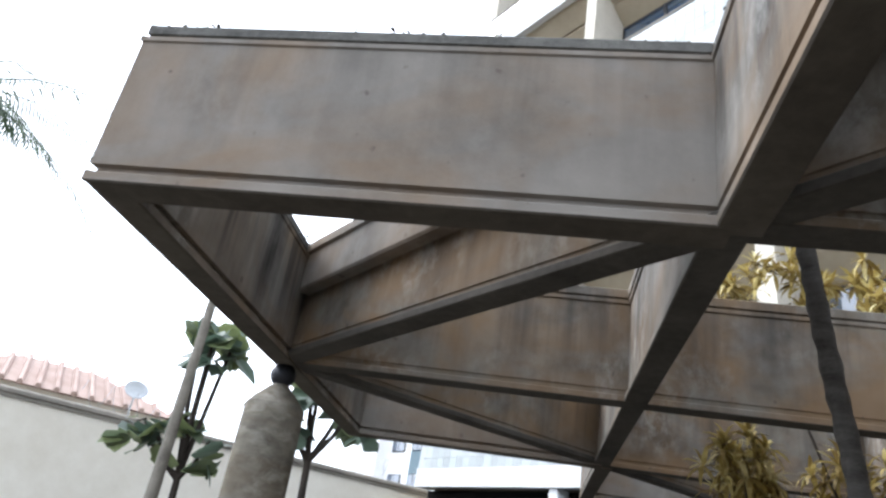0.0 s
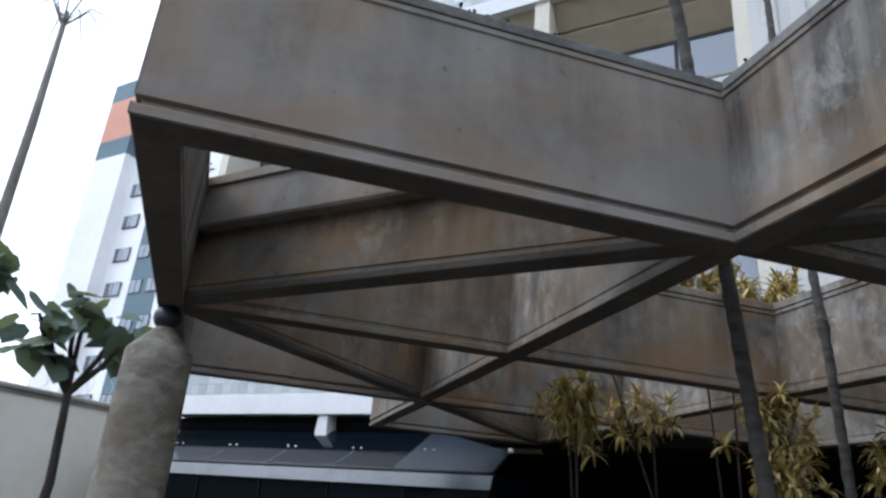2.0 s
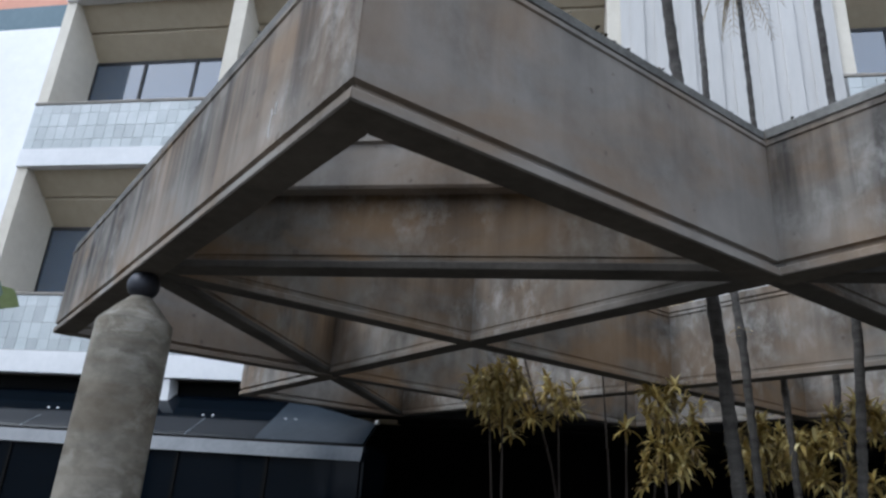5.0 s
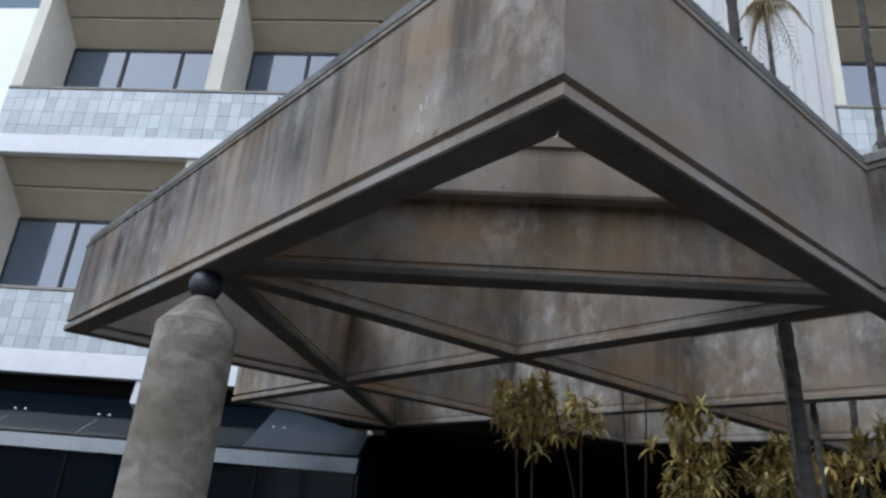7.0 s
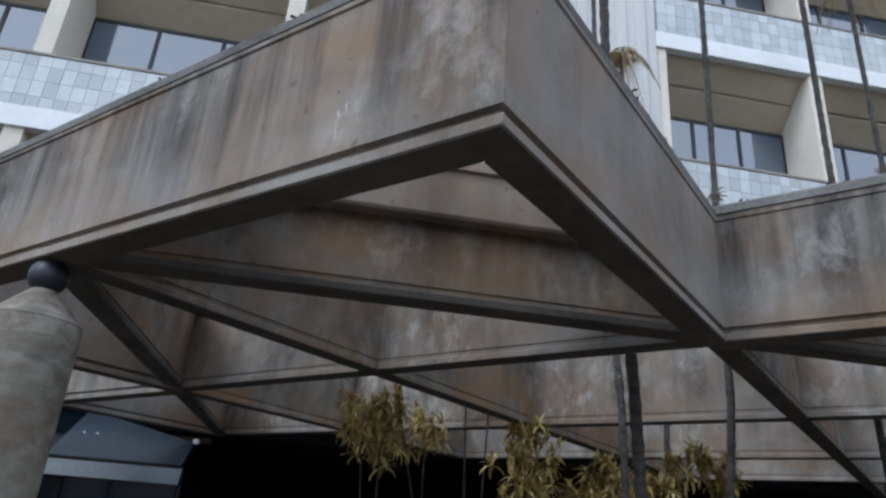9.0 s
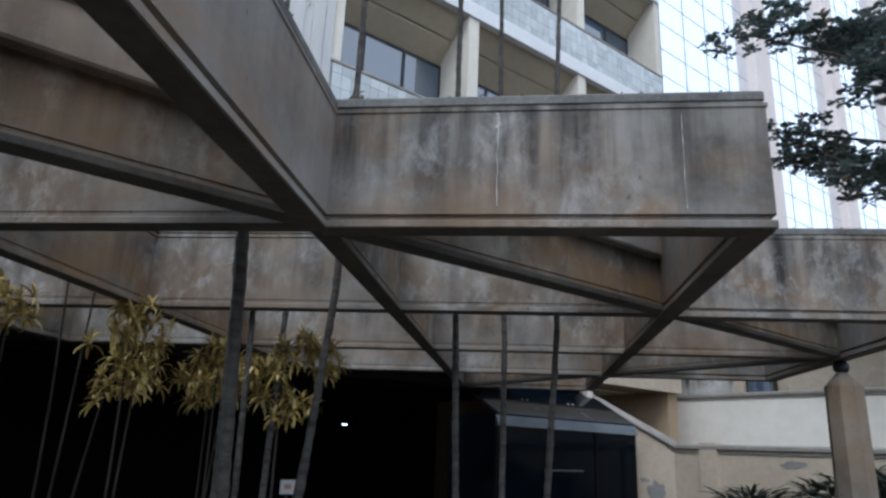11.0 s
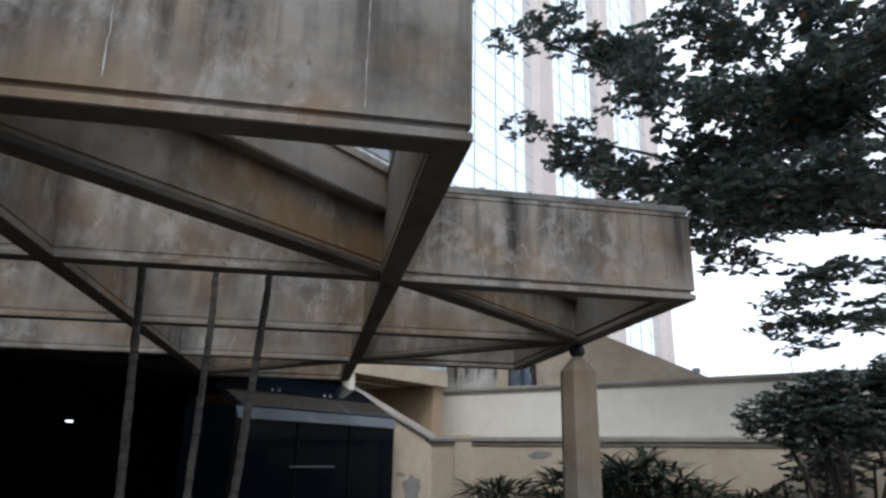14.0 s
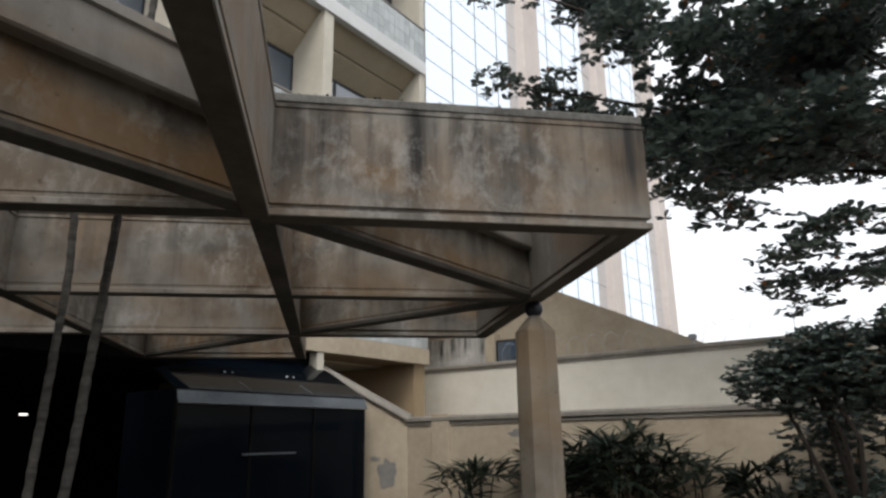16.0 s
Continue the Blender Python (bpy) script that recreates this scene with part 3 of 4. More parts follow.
# ---- plants ----
def leafy(name, stops, rough=0.45, spec=0.45, glow=0.25):
    """Leaf surface: tone differs from leaf to leaf, and some light comes through."""
    mt, nt, bs, pos = begin(name, rough, 0, spec)
    isl = nt.nodes.new("ShaderNodeNewGeometry")
    col = ramp(nt, isl.outputs["Random Per Island"], stops)
    col = mix(nt, 0.5, col, ramp(nt, noise_at(nt, pos, 9, 3), [(0.3, (0.55,)), (0.7, (1.0,))]), "MULTIPLY")
    nt.links.new(col, bs.inputs["Base Color"])
    tr = nt.nodes.new("ShaderNodeBsdfTranslucent")
    nt.links.new(col, tr.inputs["Color"])
    ms = nt.nodes.new("ShaderNodeMixShader")
    ms.inputs[0].default_value = glow
    out = nt.nodes["Material Output"]
    nt.links.new(bs.outputs[0], ms.inputs[1])
    nt.links.new(tr.outputs[0], ms.inputs[2])
    nt.links.new(ms.outputs[0], out.inputs["Surface"])
    return mt


M_LEAF = leafy("dark_green_leaf", [(0.0, (0.035, 0.055, 0.05)), (0.5, (0.08, 0.11, 0.095)), (0.97, (0.16, 0.195, 0.17)), (0.99, (0.30, 0.13, 0.055))], 0.34, 0.6, glow=0.32)
M_YELLOW = leafy("yellow_green_leaf", [(0.0, (0.12, 0.075, 0.02)), (0.3, (0.36, 0.26, 0.07)), (0.7, (0.62, 0.50, 0.17)), (1.0, (0.80, 0.72, 0.38))], 0.5)
M_BROAD = leafy("broad_green_leaf", [(0.0, (0.07, 0.11, 0.08)), (0.6, (0.14, 0.19, 0.14)), (1.0, (0.20, 0.24, 0.10))], 0.4, glow=0.35)
M_SPIKE = leafy("fan_palm_leaf", [(0.0, (0.008, 0.015, 0.011)), (1.0, (0.032, 0.045, 0.03))], 0.55, 0.3)
M_DRY = leafy("dry_palm_frond", [(0.0, (0.22, 0.15, 0.06)), (1.0, (0.48, 0.38, 0.2))], 0.7)
M_FROND = leafy("palm_frond_green", [(0.0, (0.05, 0.09, 0.05)), (1.0, (0.12, 0.16, 0.09))], 0.5)
M_STEM = plain("grey_stem_bark", (0.10, 0.09, 0.075), (0.26, 0.24, 0.20), 16, 0.9, bumps=0.6)
M_BRANCH = plain("dark_branch_bark", (0.014, 0.01, 0.008), (0.05, 0.04, 0.032), 12, 0.95, bumps=0.7)

OVAL = ([(0, 0, 0), (0.45, 0.22, 0.05), (0.85, 0.29, 0.04), (1, 0, 0), (0.85, -0.29, 0.04), (0.45, -0.22, 0.05), (0.5, 0, -0.02)], [(0, 6, 1), (6, 2, 1), (6, 3, 2), (0, 5, 6), (5, 4, 6), (4, 3, 6)])
STRAP = ([(0, 0.035, 0), (0, -0.035, 0), (0.35, 0.105, 0.11), (0.35, -0.105, 0.11), (0.72, 0.075, 0.06), (0.72, -0.075, 0.06), (1, 0, -0.12)], [(0, 1, 3, 2), (2, 3, 5, 4), (4, 5, 6)])
HEART = ([(0, 0, 0), (-0.08, 0.2, 0.03), (0.15, 0.46, 0.06), (0.55, 0.45, 0.03), (0.85, 0.2, -0.04), (1.05, 0, -0.1), (0.85, -0.2, -0.04), (0.55, -0.45, 0.03), (0.15, -0.46, 0.06), (-0.08, -0.2, 0.03), (0.3, 0, -0.03), (0.7, 0, -0.06)],
         [(0, 10, 2, 1), (10, 11, 3, 2), (11, 5, 4, 3), (0, 9, 8, 10), (10, 8, 7, 11), (11, 7, 6, 5)])
BLADE = ([(0, 0.014, 0), (0, -0.014, 0), (0.5, 0.036, 0.03), (0.5, -0.036, 0.03), (1, 0, -0.06)], [(0, 1, 3, 2), (2, 3, 4)])


FINGER = ([(0, 0.02, 0), (0, -0.02, 0), (0.55, 0.055, 0.03), (0.55, -0.055, 0.03), (1, 0, -0.06)], [(0, 1, 3, 2), (2, 3, 4)])


def leaf_mesh(name, places, template, material, parent, label=""):
    """Many leaves in one mesh. places: base, way it grows, size, twist."""
    tv, tf = template
    verts, faces = [], []
    for base, way, size, twist in places:
        q = Vector(way).normalized().to_track_quat("X", "Z").to_matrix().to_4x4()
        m = Matrix.Translation(base) @ q @ Matrix.Rotation(twist, 4, "X")
        k = len(verts)
        verts += [m @ (Vector(c) * size) for c in tv]
        faces += [tuple(k + i for i in f) for f in tf]
    me = bpy.data.meshes.new(name)
    me.from_pydata([tuple(v) for v in verts], [], faces)
    me.materials.append(material)
    ob = new(name, me)
    ob.parent = parent
    if label:
        ob["label"] = label
    return ob


def rand_way(lo=-1.0, hi=1.0):
    a = random.uniform(0, 6.2832)
    z = random.uniform(lo, hi)
    r = math.sqrt(max(0.0, 1 - z * z))
    return Vector((r * math.cos(a), r * math.sin(a), z))


def whorl(c, n, size):
    """A star of strap leaves round a stem tip, the inner ones steeper than the outer."""
    axis = (rand_way(-0.2, 0.6) + Vector((0, 0, 0.35))).normalized()
    side = axis.cross(Vector((0.2, 0.3, 0.9))).normalized()
    other = axis.cross(side)
    out = []
    for k in range(n):
        a = 2.4 * k + random.uniform(-0.15, 0.15)
        lift = -0.25 + 1.1 * k / n
        w = side * math.cos(a) + other * math.sin(a) + axis * lift
        out.append((Vector(c) + axis * 0.012 * k / n, w, size * random.uniform(0.85, 1.15) * (1.0 - 0.3 * k / n), random.uniform(-0.25, 0.25)))
    return out


def dracaena(x, y, heads, lean=0.0):
    """A cane plant with striped yellow strap leaves; heads: offsets and heights of its crowns."""
    p = root("dracaena", pose(x, y, 0), "yellow-leaved dracaena shrub on thin brown canes under the canopy", "plant", "yellow shrubs")
    for k, (dx, dy, z) in enumerate(heads):
        if k % 4 == 0:
            part("cane", tube([(dx * 0.2, dy * 0.2, 0), (dx * 0.5 + 0.03, dy * 0.5, z * 0.5), (dx * 0.9, dy * 0.9, z - 0.12), (dx, dy, z)], [0.012, 0.01, 0.008, 0.006], 6), M_BRANCH, p)
        places = []
        for q in range(8):
            c = Vector((dx, dy, z + 0.05)) + Vector((random.uniform(-0.14, 0.14), random.uniform(-0.14, 0.14), random.uniform(-0.18, 0.08)))
            places += whorl(c, random.randint(13, 17), 0.155)
        leaf_mesh("leaf_head", places, STRAP, M_YELLOW, p)
    return p


dracaena(1.32, 4.62, [(0.0, 0.0, 2.46), (-0.12, 0.1, 2.3), (0.08, 0.02, 2.18), (-0.02, -0.08, 2.38), (0.1, 0.3, 2.42), (0.14, 0.36, 2.24)])
dracaena(2.5, 4.05, [(0.02, 0.0, 2.44), (0.15, -0.08, 2.33), (-0.08, 0.05, 2.3), (0.1, 0.05, 2.14), (0.22, 0.0, 2.05), (0.05, -0.1, 1.98), (0.2, 0.14, 1.88)])
dracaena(2.05, 4.75, [(0.0, 0.0, 2.45), (-0.15, 0.05, 2.38)])
dracaena(3.15, 3.0, [(0.0, 0.0, 2.3), (0.18, -0.16, 2.26), (-0.1, 0.12, 2.12), (0.06, 0.1, 2.0), (0.24, -0.3, 2.2), (0.0, -0.1, 1.85)])
dracaena(3.3, 3.65, [(0.0, 0.0, 2.22), (-0.2, 0.05, 2.1), (0.1, 0.15, 1.95), (0.22, -0.05, 2.16)])
dracaena(4.25, 4.15, [(0.0, 0.0, 2.25), (0.15, -0.1, 2.2), (-0.15, 0.1, 2.08), (0.3, -0.25, 2.28), (0.4, 0.0, 2.1)])
dracaena(2.7, 4.7, [(-1.3, 0.3, 3.75), (-1.05, 0.2, 3.85), (-0.8, 0.25, 3.7), (-0.5, 0.1, 3.8), (-0.28, -0.05, 3.6), (0.0, 0.0, 3.72), (0.2, -0.12, 3.55), (0.34, -0.3, 3.5), (0.3, -0.5, 3.32), (-0.6, -0.1, 3.5), (0.55, -0.2, 3.6), (0.75, -0.1, 3.6), (-0.15, -0.3, 3.42)])


def slim_palm(points, r, nodes=(), tuft=None, dry=False):
    """A slender ringed palm stem; nodes: heights of swollen scars; tuft: number of fronds at its head."""
    p = root("palm_tree", pose(points[0][0], points[0][1], 0), "slender grey ringed palm stem rising through the canopy", "palm", "slender palms")
    o = Vector((points[0][0], points[0][1], 0))
    pts, rad = [], []
    for a, b in zip(points, points[1:]):
        a, b = Vector(a), Vector(b)
        n = max(2, int((b - a).length / 0.055))
        for k in range(n):
            f = k / n
            c = a.lerp(b, f) - o
            pts.append(c + Vector((random.uniform(-1, 1), random.uniform(-1, 1), 0)) * 0.002)
            ring = 1.14 if len(pts) % 2 == 0 else 0.96
            rad.append(r * ring * random.uniform(0.95, 1.05) * (1.0 - 0.035 * c.z) + (0.008 if any(abs(c.z - z) < 0.03 for z in nodes) else 0))
    smooth(part("trunk", tube(pts, rad, 10), M_TRUNK, p))
    for z in nodes:
        c = min(pts, key=lambda q: abs(q.z - z))
        leaf_mesh("leaf_scar", [(c + Vector((0, 0, random.uniform(-0.05, 0.05))), rand_way(-0.5, 0.8), random.uniform(0.05, 0.11), 0) for k in range(16)], STRAP, M_DRY, p)
    if tuft:
        c = pts[-1]
        for k in range(tuft):
            a = 6.2832 * k / tuft + random.uniform(-0.3, 0.3)
            reach, rise = random.uniform(0.2, 0.36) if dry else random.uniform(0.35, 0.6), random.uniform(0.05, 0.3)
            mids = [c + Vector((math.cos(a) * reach * f, math.sin(a) * reach * f, rise * f * 1.6 - 0.75 * f * f)) for f in (0, 0.25, 0.5, 0.75, 1)]
            fr = part("frond", tube(mids, [0.008, 0.007, 0.005, 0.004, 0.002], 5), M_DRY if dry else M_FROND, p)
            blades = []
            for f in range(1, 17):
                t = f / 17
                i = min(3, int(t * 4))
                q = mids[i].lerp(mids[i + 1], t * 4 - i)
                for s in (-1, 1):
                    w = Vector((math.cos(a + s * 1.1), math.sin(a + s * 1.1), -0.35 - 0.6 * t))
                    blades.append((q, w, (0.16 if dry else 0.24) * (1.15 - 0.6 * t), 0))
            leaf_mesh("frond_blade", blades, BLADE, M_DRY if dry else M_FROND, fr)
    return p


slim_palm([(1.38, 2.6, 0), (1.05, 2.56, 2.5), (0.9, 2.62, 4.2), (0.45, 2.45, 6.0), (0.0, 2.3, 9.5)], 0.036, (3.62,), 9)
slim_palm([(2.1, 2.98, 0), (2.05, 3.02, 2.6), (2.08, 3.16, 4.2), (2.2, 3.3, 9.8)], 0.028, (2.74,), 9)
slim_palm([(1.67, 2.41, 0), (1.9, 2.24, 2.5), (2.05, 2.25, 4.2), (1.6, 2.05, 9.6)], 0.027, (4.1,), 8)
slim_palm([(3.4, 1.47, 0), (3.2, 1.53, 2.5), (2.9, 1.55, 4.3), (2.2, 1.5, 9.4)], 0.028, (4.0,), 8)
slim_palm([(3.47, 1.13, 0), (3.8, 1.13, 2.5), (3.75, 1.2, 4.6), (3.58, 1.2, 7.0)], 0.026, (4.9,), 8, True)
slim_palm([(3.11, 0.85, 0), (3.13, 0.68, 2.5), (3.35, 0.66, 4.5), (3.7, 0.5, 9.4)], 0.026, (4.62,), 8)
slim_palm([(3.4, 3.18, 0), (3.75, 3.25, 2.5), (3.8, 3.25, 3.2)], 0.03, (2.1,))
slim_palm([(2.95, 3.2, 0), (2.85, 3.2, 2.6), (2.75, 3.17, 4.6), (2.69, 3.16, 6.25)], 0.026, (4.3,), 11, True)

# ---- broad-leaved sapling by the tall wall ----
def make_sapling(x, y, size, tips):
    sapling = root("sapling", pose(x, y, 0) @ Matrix.Scale(size, 4), "young tree with large round green leaves on bare stems", "tree", "saplings")
    part("trunk", tube([(0, 0, 0), (0.05, 0.05, 0.9), (0.0, 0.1, 1.5)], [0.035, 0.03, 0.025]), M_BRANCH, sapling)
    for tip in tips:
        t = Vector(tip)
        part("branch", tube([(0, 0.1, 1.45), t * 0.5 + Vector((0, 0.03, 0.72)), t * 0.85 + Vector((0, 0, 0.3)), t], [0.022, 0.018, 0.014, 0.008], 6), M_BRANCH, sapling)
        leaf_mesh("foliage", [(t + Vector((random.uniform(-0.1, 0.1), random.uniform(-0.1, 0.1), random.uniform(-0.2, 0.08))), rand_way(-0.9, 0.25), random.uniform(0.15, 0.25), random.uniform(-0.8, 0.8)) for k in range(9)], HEART, M_BROAD, sapling)


make_sapling(-3.7, 7.2, 1.4, [(0.03, 0.0, 2.58), (-0.15, 0.05, 2.62), (0.2, 0.02, 2.56), (0.06, -0.1, 2.46), (-0.42, 0.0, 1.82), (-0.02, 0.06, 1.88), (0.26, 0.0, 1.7), (-0.25, -0.08, 1.78)])
make_sapling(-2.95, 9.0, 1.8, [(-0.32, 0.0, 1.92), (0.0, 0.0, 1.98), (0.26, 0.05, 1.92), (-0.1, 0.1, 2.05), (0.36, -0.05, 1.84), (-0.2, -0.1, 1.8)])
TIP = 5.0
pole = root("bare_palm", pose(-3.0, 5.74, 0) @ Matrix.Scale(1.1, 4), "thin leaning grey palm stem with a few bare stalks", "palm")
smooth(part("trunk", tube([(-0.02, 0.0, 0), (-0.03, 0.0, 1.8), (-0.04, 0.02, 2.74), (-0.06, 0.04, 4.0), (-0.09, 0.05, TIP)], [0.058, 0.048, 0.04, 0.03, 0.018], 12), M_STEM, pole))
for k in range(9):
    a = k * 0.7
    part("stalk", tube([(-0.09, 0.05, TIP - 0.15), (-0.09 + 0.16 * math.cos(a), 0.05 + 0.16 * math.sin(a), TIP + 0.08 + 0.04 * (k % 3)), (-0.09 + 0.42 * math.cos(a), 0.05 + 0.42 * math.sin(a), TIP + 0.02 - 0.07 * (k % 4))], [0.008, 0.006, 0.002], 5), M_STEM, pole)

# ---- the spreading shade tree ----
shade_tree = root("shade_tree", pose(7.55, -13.4, -0.8) @ Matrix.Scale(1.55, 4), "large spreading tree with dense dark oval leaves", "tree")
CLUMPS = [(6.15, -2.35, 6.9), (6.3, -2.95, 7.0), (6.5, -3.7, 7.0), (5.5, -3.7, 6.0), (6.5, -2.6, 5.7), (6.8, -3.3, 5.5), (5.8, -3.4, 4.8), (5.6, -4.7, 7.4), (5.7, -5.3, 7.0), (4.6, -5.4, 6.7),
          (5.1, -4.1, 5.5), (5.1, -4.9, 5.4), (5.0, -5.8, 5.7), (5.8, -4.2, 4.9), (5.8, -5.0, 4.7), (4.7, -5.1, 4.4), (5.9, -5.3, 4.5), (4.7, -5.6, 4.3), (4.9, -4.85, 3.35), (5.0, -5.4, 3.4), (5.1, -6.0, 3.3),
          (5.4, -5.1, 2.85), (5.5, -5.8, 2.9), (4.8, -5.9, 2.8), (7.3, -4.5, 7.4), (6.8, -5.5, 6.9), (5.2, -4.15, 3.95), (4.9, -4.5, 4.2), (4.6, -5.0, 4.15), (4.3, -5.3, 4.2), (5.1, -4.1, 4.45)]
fork = Vector((0.1, 0.6, 3.4))
smooth(part("trunk", tube([(0, 0, 0), (0.05, 0.1, 1.2), (0.02, 0.3, 2.4), tuple(fork)], [0.3, 0.24, 0.2, 0.17], 14), M_BRANCH, shade_tree))
o = Vector((4.4, -8.6, 0))
places = []


def clump(c, n, spread, flat, size):
    """Leaves scattered through a cloud, in stars of seven round the twig ends."""
    for k in range(n // 7):
        w = rand_way()
        r = random.random() ** 0.45
        q = Vector(c) + Vector((w.x * spread * r, w.y * spread * r, w.z * flat * r))
        turn, tip = random.uniform(0, 6.2832), rand_way() * 0.35
        for g in range(7):
            a = turn + 0.9 * g + random.uniform(-0.2, 0.2)
            places.append((q, Vector((math.cos(a), math.sin(a), random.uniform(-0.35, 0.55))) + tip, size * random.uniform(0.7, 1.15), random.uniform(-0.7, 0.7)))


for k, c in enumerate(CLUMPS):
    c = Vector(c) - o
    thin = k in (0, 1, 4, 18, 19, 20, 21, 22, 23)
    if k % 4 == 0:
        mid = fork.lerp(c, 0.5) + Vector((0, 0, 0.25))
        part("limb", tube([tuple(fork), tuple(mid), tuple(fork.lerp(c, 0.8) + Vector((0, 0, 0.1))), tuple(c)], [0.08, 0.04, 0.02, 0.008] if c.z > 4.2 else [0.035, 0.02, 0.012, 0.006], 7), M_BRANCH, shade_tree)
    for s in range(3):
        j = Vector((random.uniform(-0.35, 0.35), random.uniform(-0.35, 0.35), random.uniform(-0.22, 0.22)))
        clump(c + j, 130 if thin else 260, 0.40 if thin else 0.52, 0.11 if thin else 0.30, 0.105 if thin else 0.118)
for k in range(46):
    w = rand_way()
    r = random.random() ** 0.4
    c = Vector((0.9, 2.6, 5.7)) + Vector((w.x * 2.0, w.y * 2.0, w.z * 1.7)) * r
    c.z = max(c.z, 4.6)
    clump(c, 290, 0.50, 0.28, 0.12)
for k in range(14):
    c = Vector((random.uniform(-3.5, 0.0), random.uniform(-1.5, 2.2), random.uniform(4.5, 8)))
    clump(c, 190, 0.7, 0.35, 0.125)
leaf_mesh("crown", places, OVAL, M_LEAF, shade_tree)

# ---- rounded shrub and fan palms before the low wall ----
shrub = root("shrub", pose(5.28, -5.6, -0.52) @ Matrix.Scale(1.35, 4), "dark clipped shrub on twisted bare stems", "shrub")
places = []
for c in [(0.2, 0.55, 1.82), (0.05, 0.3, 1.98), (-0.1, 0.1, 2.02), (-0.35, -0.2, 2.05), (0.3, 0.15, 1.9), (-0.2, -0.1, 1.75), (0.0, 0.35, 1.72), (-0.5, -0.4, 1.95), (-0.3, 0.2, 1.8), (-0.6, -0.1, 2.1), (-0.7, -0.5, 1.8), (-0.15, -0.5, 2.1)]:
    clump(c, 2200, 0.32, 0.22, 0.05)
leaf_mesh("crown", places, OVAL, M_LEAF, shrub)
for k in range(9):
    a = random.uniform(0, 6.28)
    r = random.uniform(0.15, 0.5)
    part("stem", tube([(random.uniform(-0.1, 0.1), random.uniform(-0.1, 0.1), 0), (0.4 * r * math.cos(a), 0.4 * r * math.sin(a), 0.8), (r * math.cos(a + 0.4), r * math.sin(a + 0.4), 1.4), (r * 1.2 * math.cos(a), r * 1.2 * math.sin(a), 1.8)], [0.03, 0.024, 0.016, 0.008], 6), M_BRANCH, shrub)
hedge = root("hedge", pose(5.75, -6.0, -0.25) @ Matrix.Scale(1.25, 4), "dense dark clipped hedge under the shrub", "hedge")
places = []
for k in range(26):
    clump((random.uniform(-0.9, 0.9), random.uniform(-0.5, 0.5), random.uniform(0.2, 1.62)), 220, 0.3, 0.25, 0.075)
leaf_mesh("foliage", places, OVAL, M_LEAF, hedge)
for k in range(6):
    part("stem", tube([(-0.75 + 0.3 * k, 0.1, 0), (-0.72 + 0.29 * k, 0.0, 0.7), (-0.8 + 0.32 * k, -0.08, 1.4)], [0.03, 0.02, 0.01], 6), M_BRANCH, hedge)


def fan_palm(x, y, canes, top):
    p = root("fan_palm", pose(x, y, 0), "clump of dark narrow-fingered fan palms by the garden wall", "palm", "fan palms")
    for k in range(canes):
        bx, by = random.uniform(-0.3, 0.3), random.uniform(-0.3, 0.3)
        h = top * random.uniform(0.55, 1.0)
        part("cane", tube([(bx * 0.5, by * 0.5, 0), (bx, by, h)], [0.014, 0.01], 6), M_BRANCH, p)
        for f in range(6):
            places = []
            a = random.uniform(0, 6.28)
            tip = Vector((bx + 0.22 * math.cos(a), by + 0.22 * math.sin(a), h + random.uniform(-0.12, 0.15)))
            for g in range(-4, 5):
                b = a + g * 0.24
                places.append((tip, Vector((math.cos(b), math.sin(b), random.uniform(-0.35, 0.75))), random.uniform(0.3, 0.5), random.uniform(-0.5, 0.5)))
            leaf_mesh("fan_leaf", places, FINGER, M_SPIKE, p)
    return p


def uv(u, v):
    return ((u + v) / math.sqrt(2), (v - u) / math.sqrt(2))


for u, v, n, h in [(8.7, 4.9, 5, 1.15), (8.6, 3.4, 10, 1.25), (8.8, 2.9, 9, 1.35), (8.6, 2.4, 8, 1.3), (8.7, 1.7, 4, 1.3), (8.7, 0.9, 4, 1.2)]:
    fan_palm(*uv(u, v), n, h)

# ---- feather palm beyond the tall wall ----
feather = root("feather_palm", pose(-10.4, 8.0, 0), "tall feather palm beyond the boundary wall", "palm")
smooth(part("trunk", tube([(0, 0, 0), (0.1, 0.1, 4), (0.2, 0.2, 7.7)], [0.16, 0.13, 0.11], 12), M_TRUNK, feather))
for k in range(17):
    a = k * 0.37 * 2.0
    rise = random.uniform(-0.3, 1.5)
    mids = [Vector((0.2, 0.2, 7.7)) + Vector((math.cos(a) * 2.8 * f, math.sin(a) * 2.8 * f, rise * f * 1.4 - 1.9 * f * f)) for f in (0, 0.2, 0.4, 0.6, 0.8, 1)]
    fr = part("frond", tube(mids, [0.025, 0.02, 0.016, 0.012, 0.008, 0.003], 5), M_FROND, feather)
    blades = []
    for f in range(3, 42):
        t = f / 42
        i = min(4, int(t * 5))
        q = mids[i].lerp(mids[i + 1], t * 5 - i)
        for s in (-1, 1):
            blades.append((q, Vector((math.cos(a + s * 1.0), math.sin(a + s * 1.0), -0.5 - 0.5 * random.random())), 0.62 * (1.1 - 0.7 * t), 0))
    leaf_mesh("frond_blade", blades, BLADE, M_FROND, fr)

# ---- beyond the boundary walls ----
M_WHITE = plain("white_tower_render", (0.72, 0.72, 0.72), (0.84, 0.84, 0.84), 0.6, 0.8)
M_SLATE = plain("slate_green_render", (0.10, 0.15, 0.18), (0.15, 0.21, 0.24), 0.8, 0.8)
M_SALMON = plain("salmon_render", (0.52, 0.25, 0.17), (0.64, 0.33, 0.24), 0.8, 0.8)
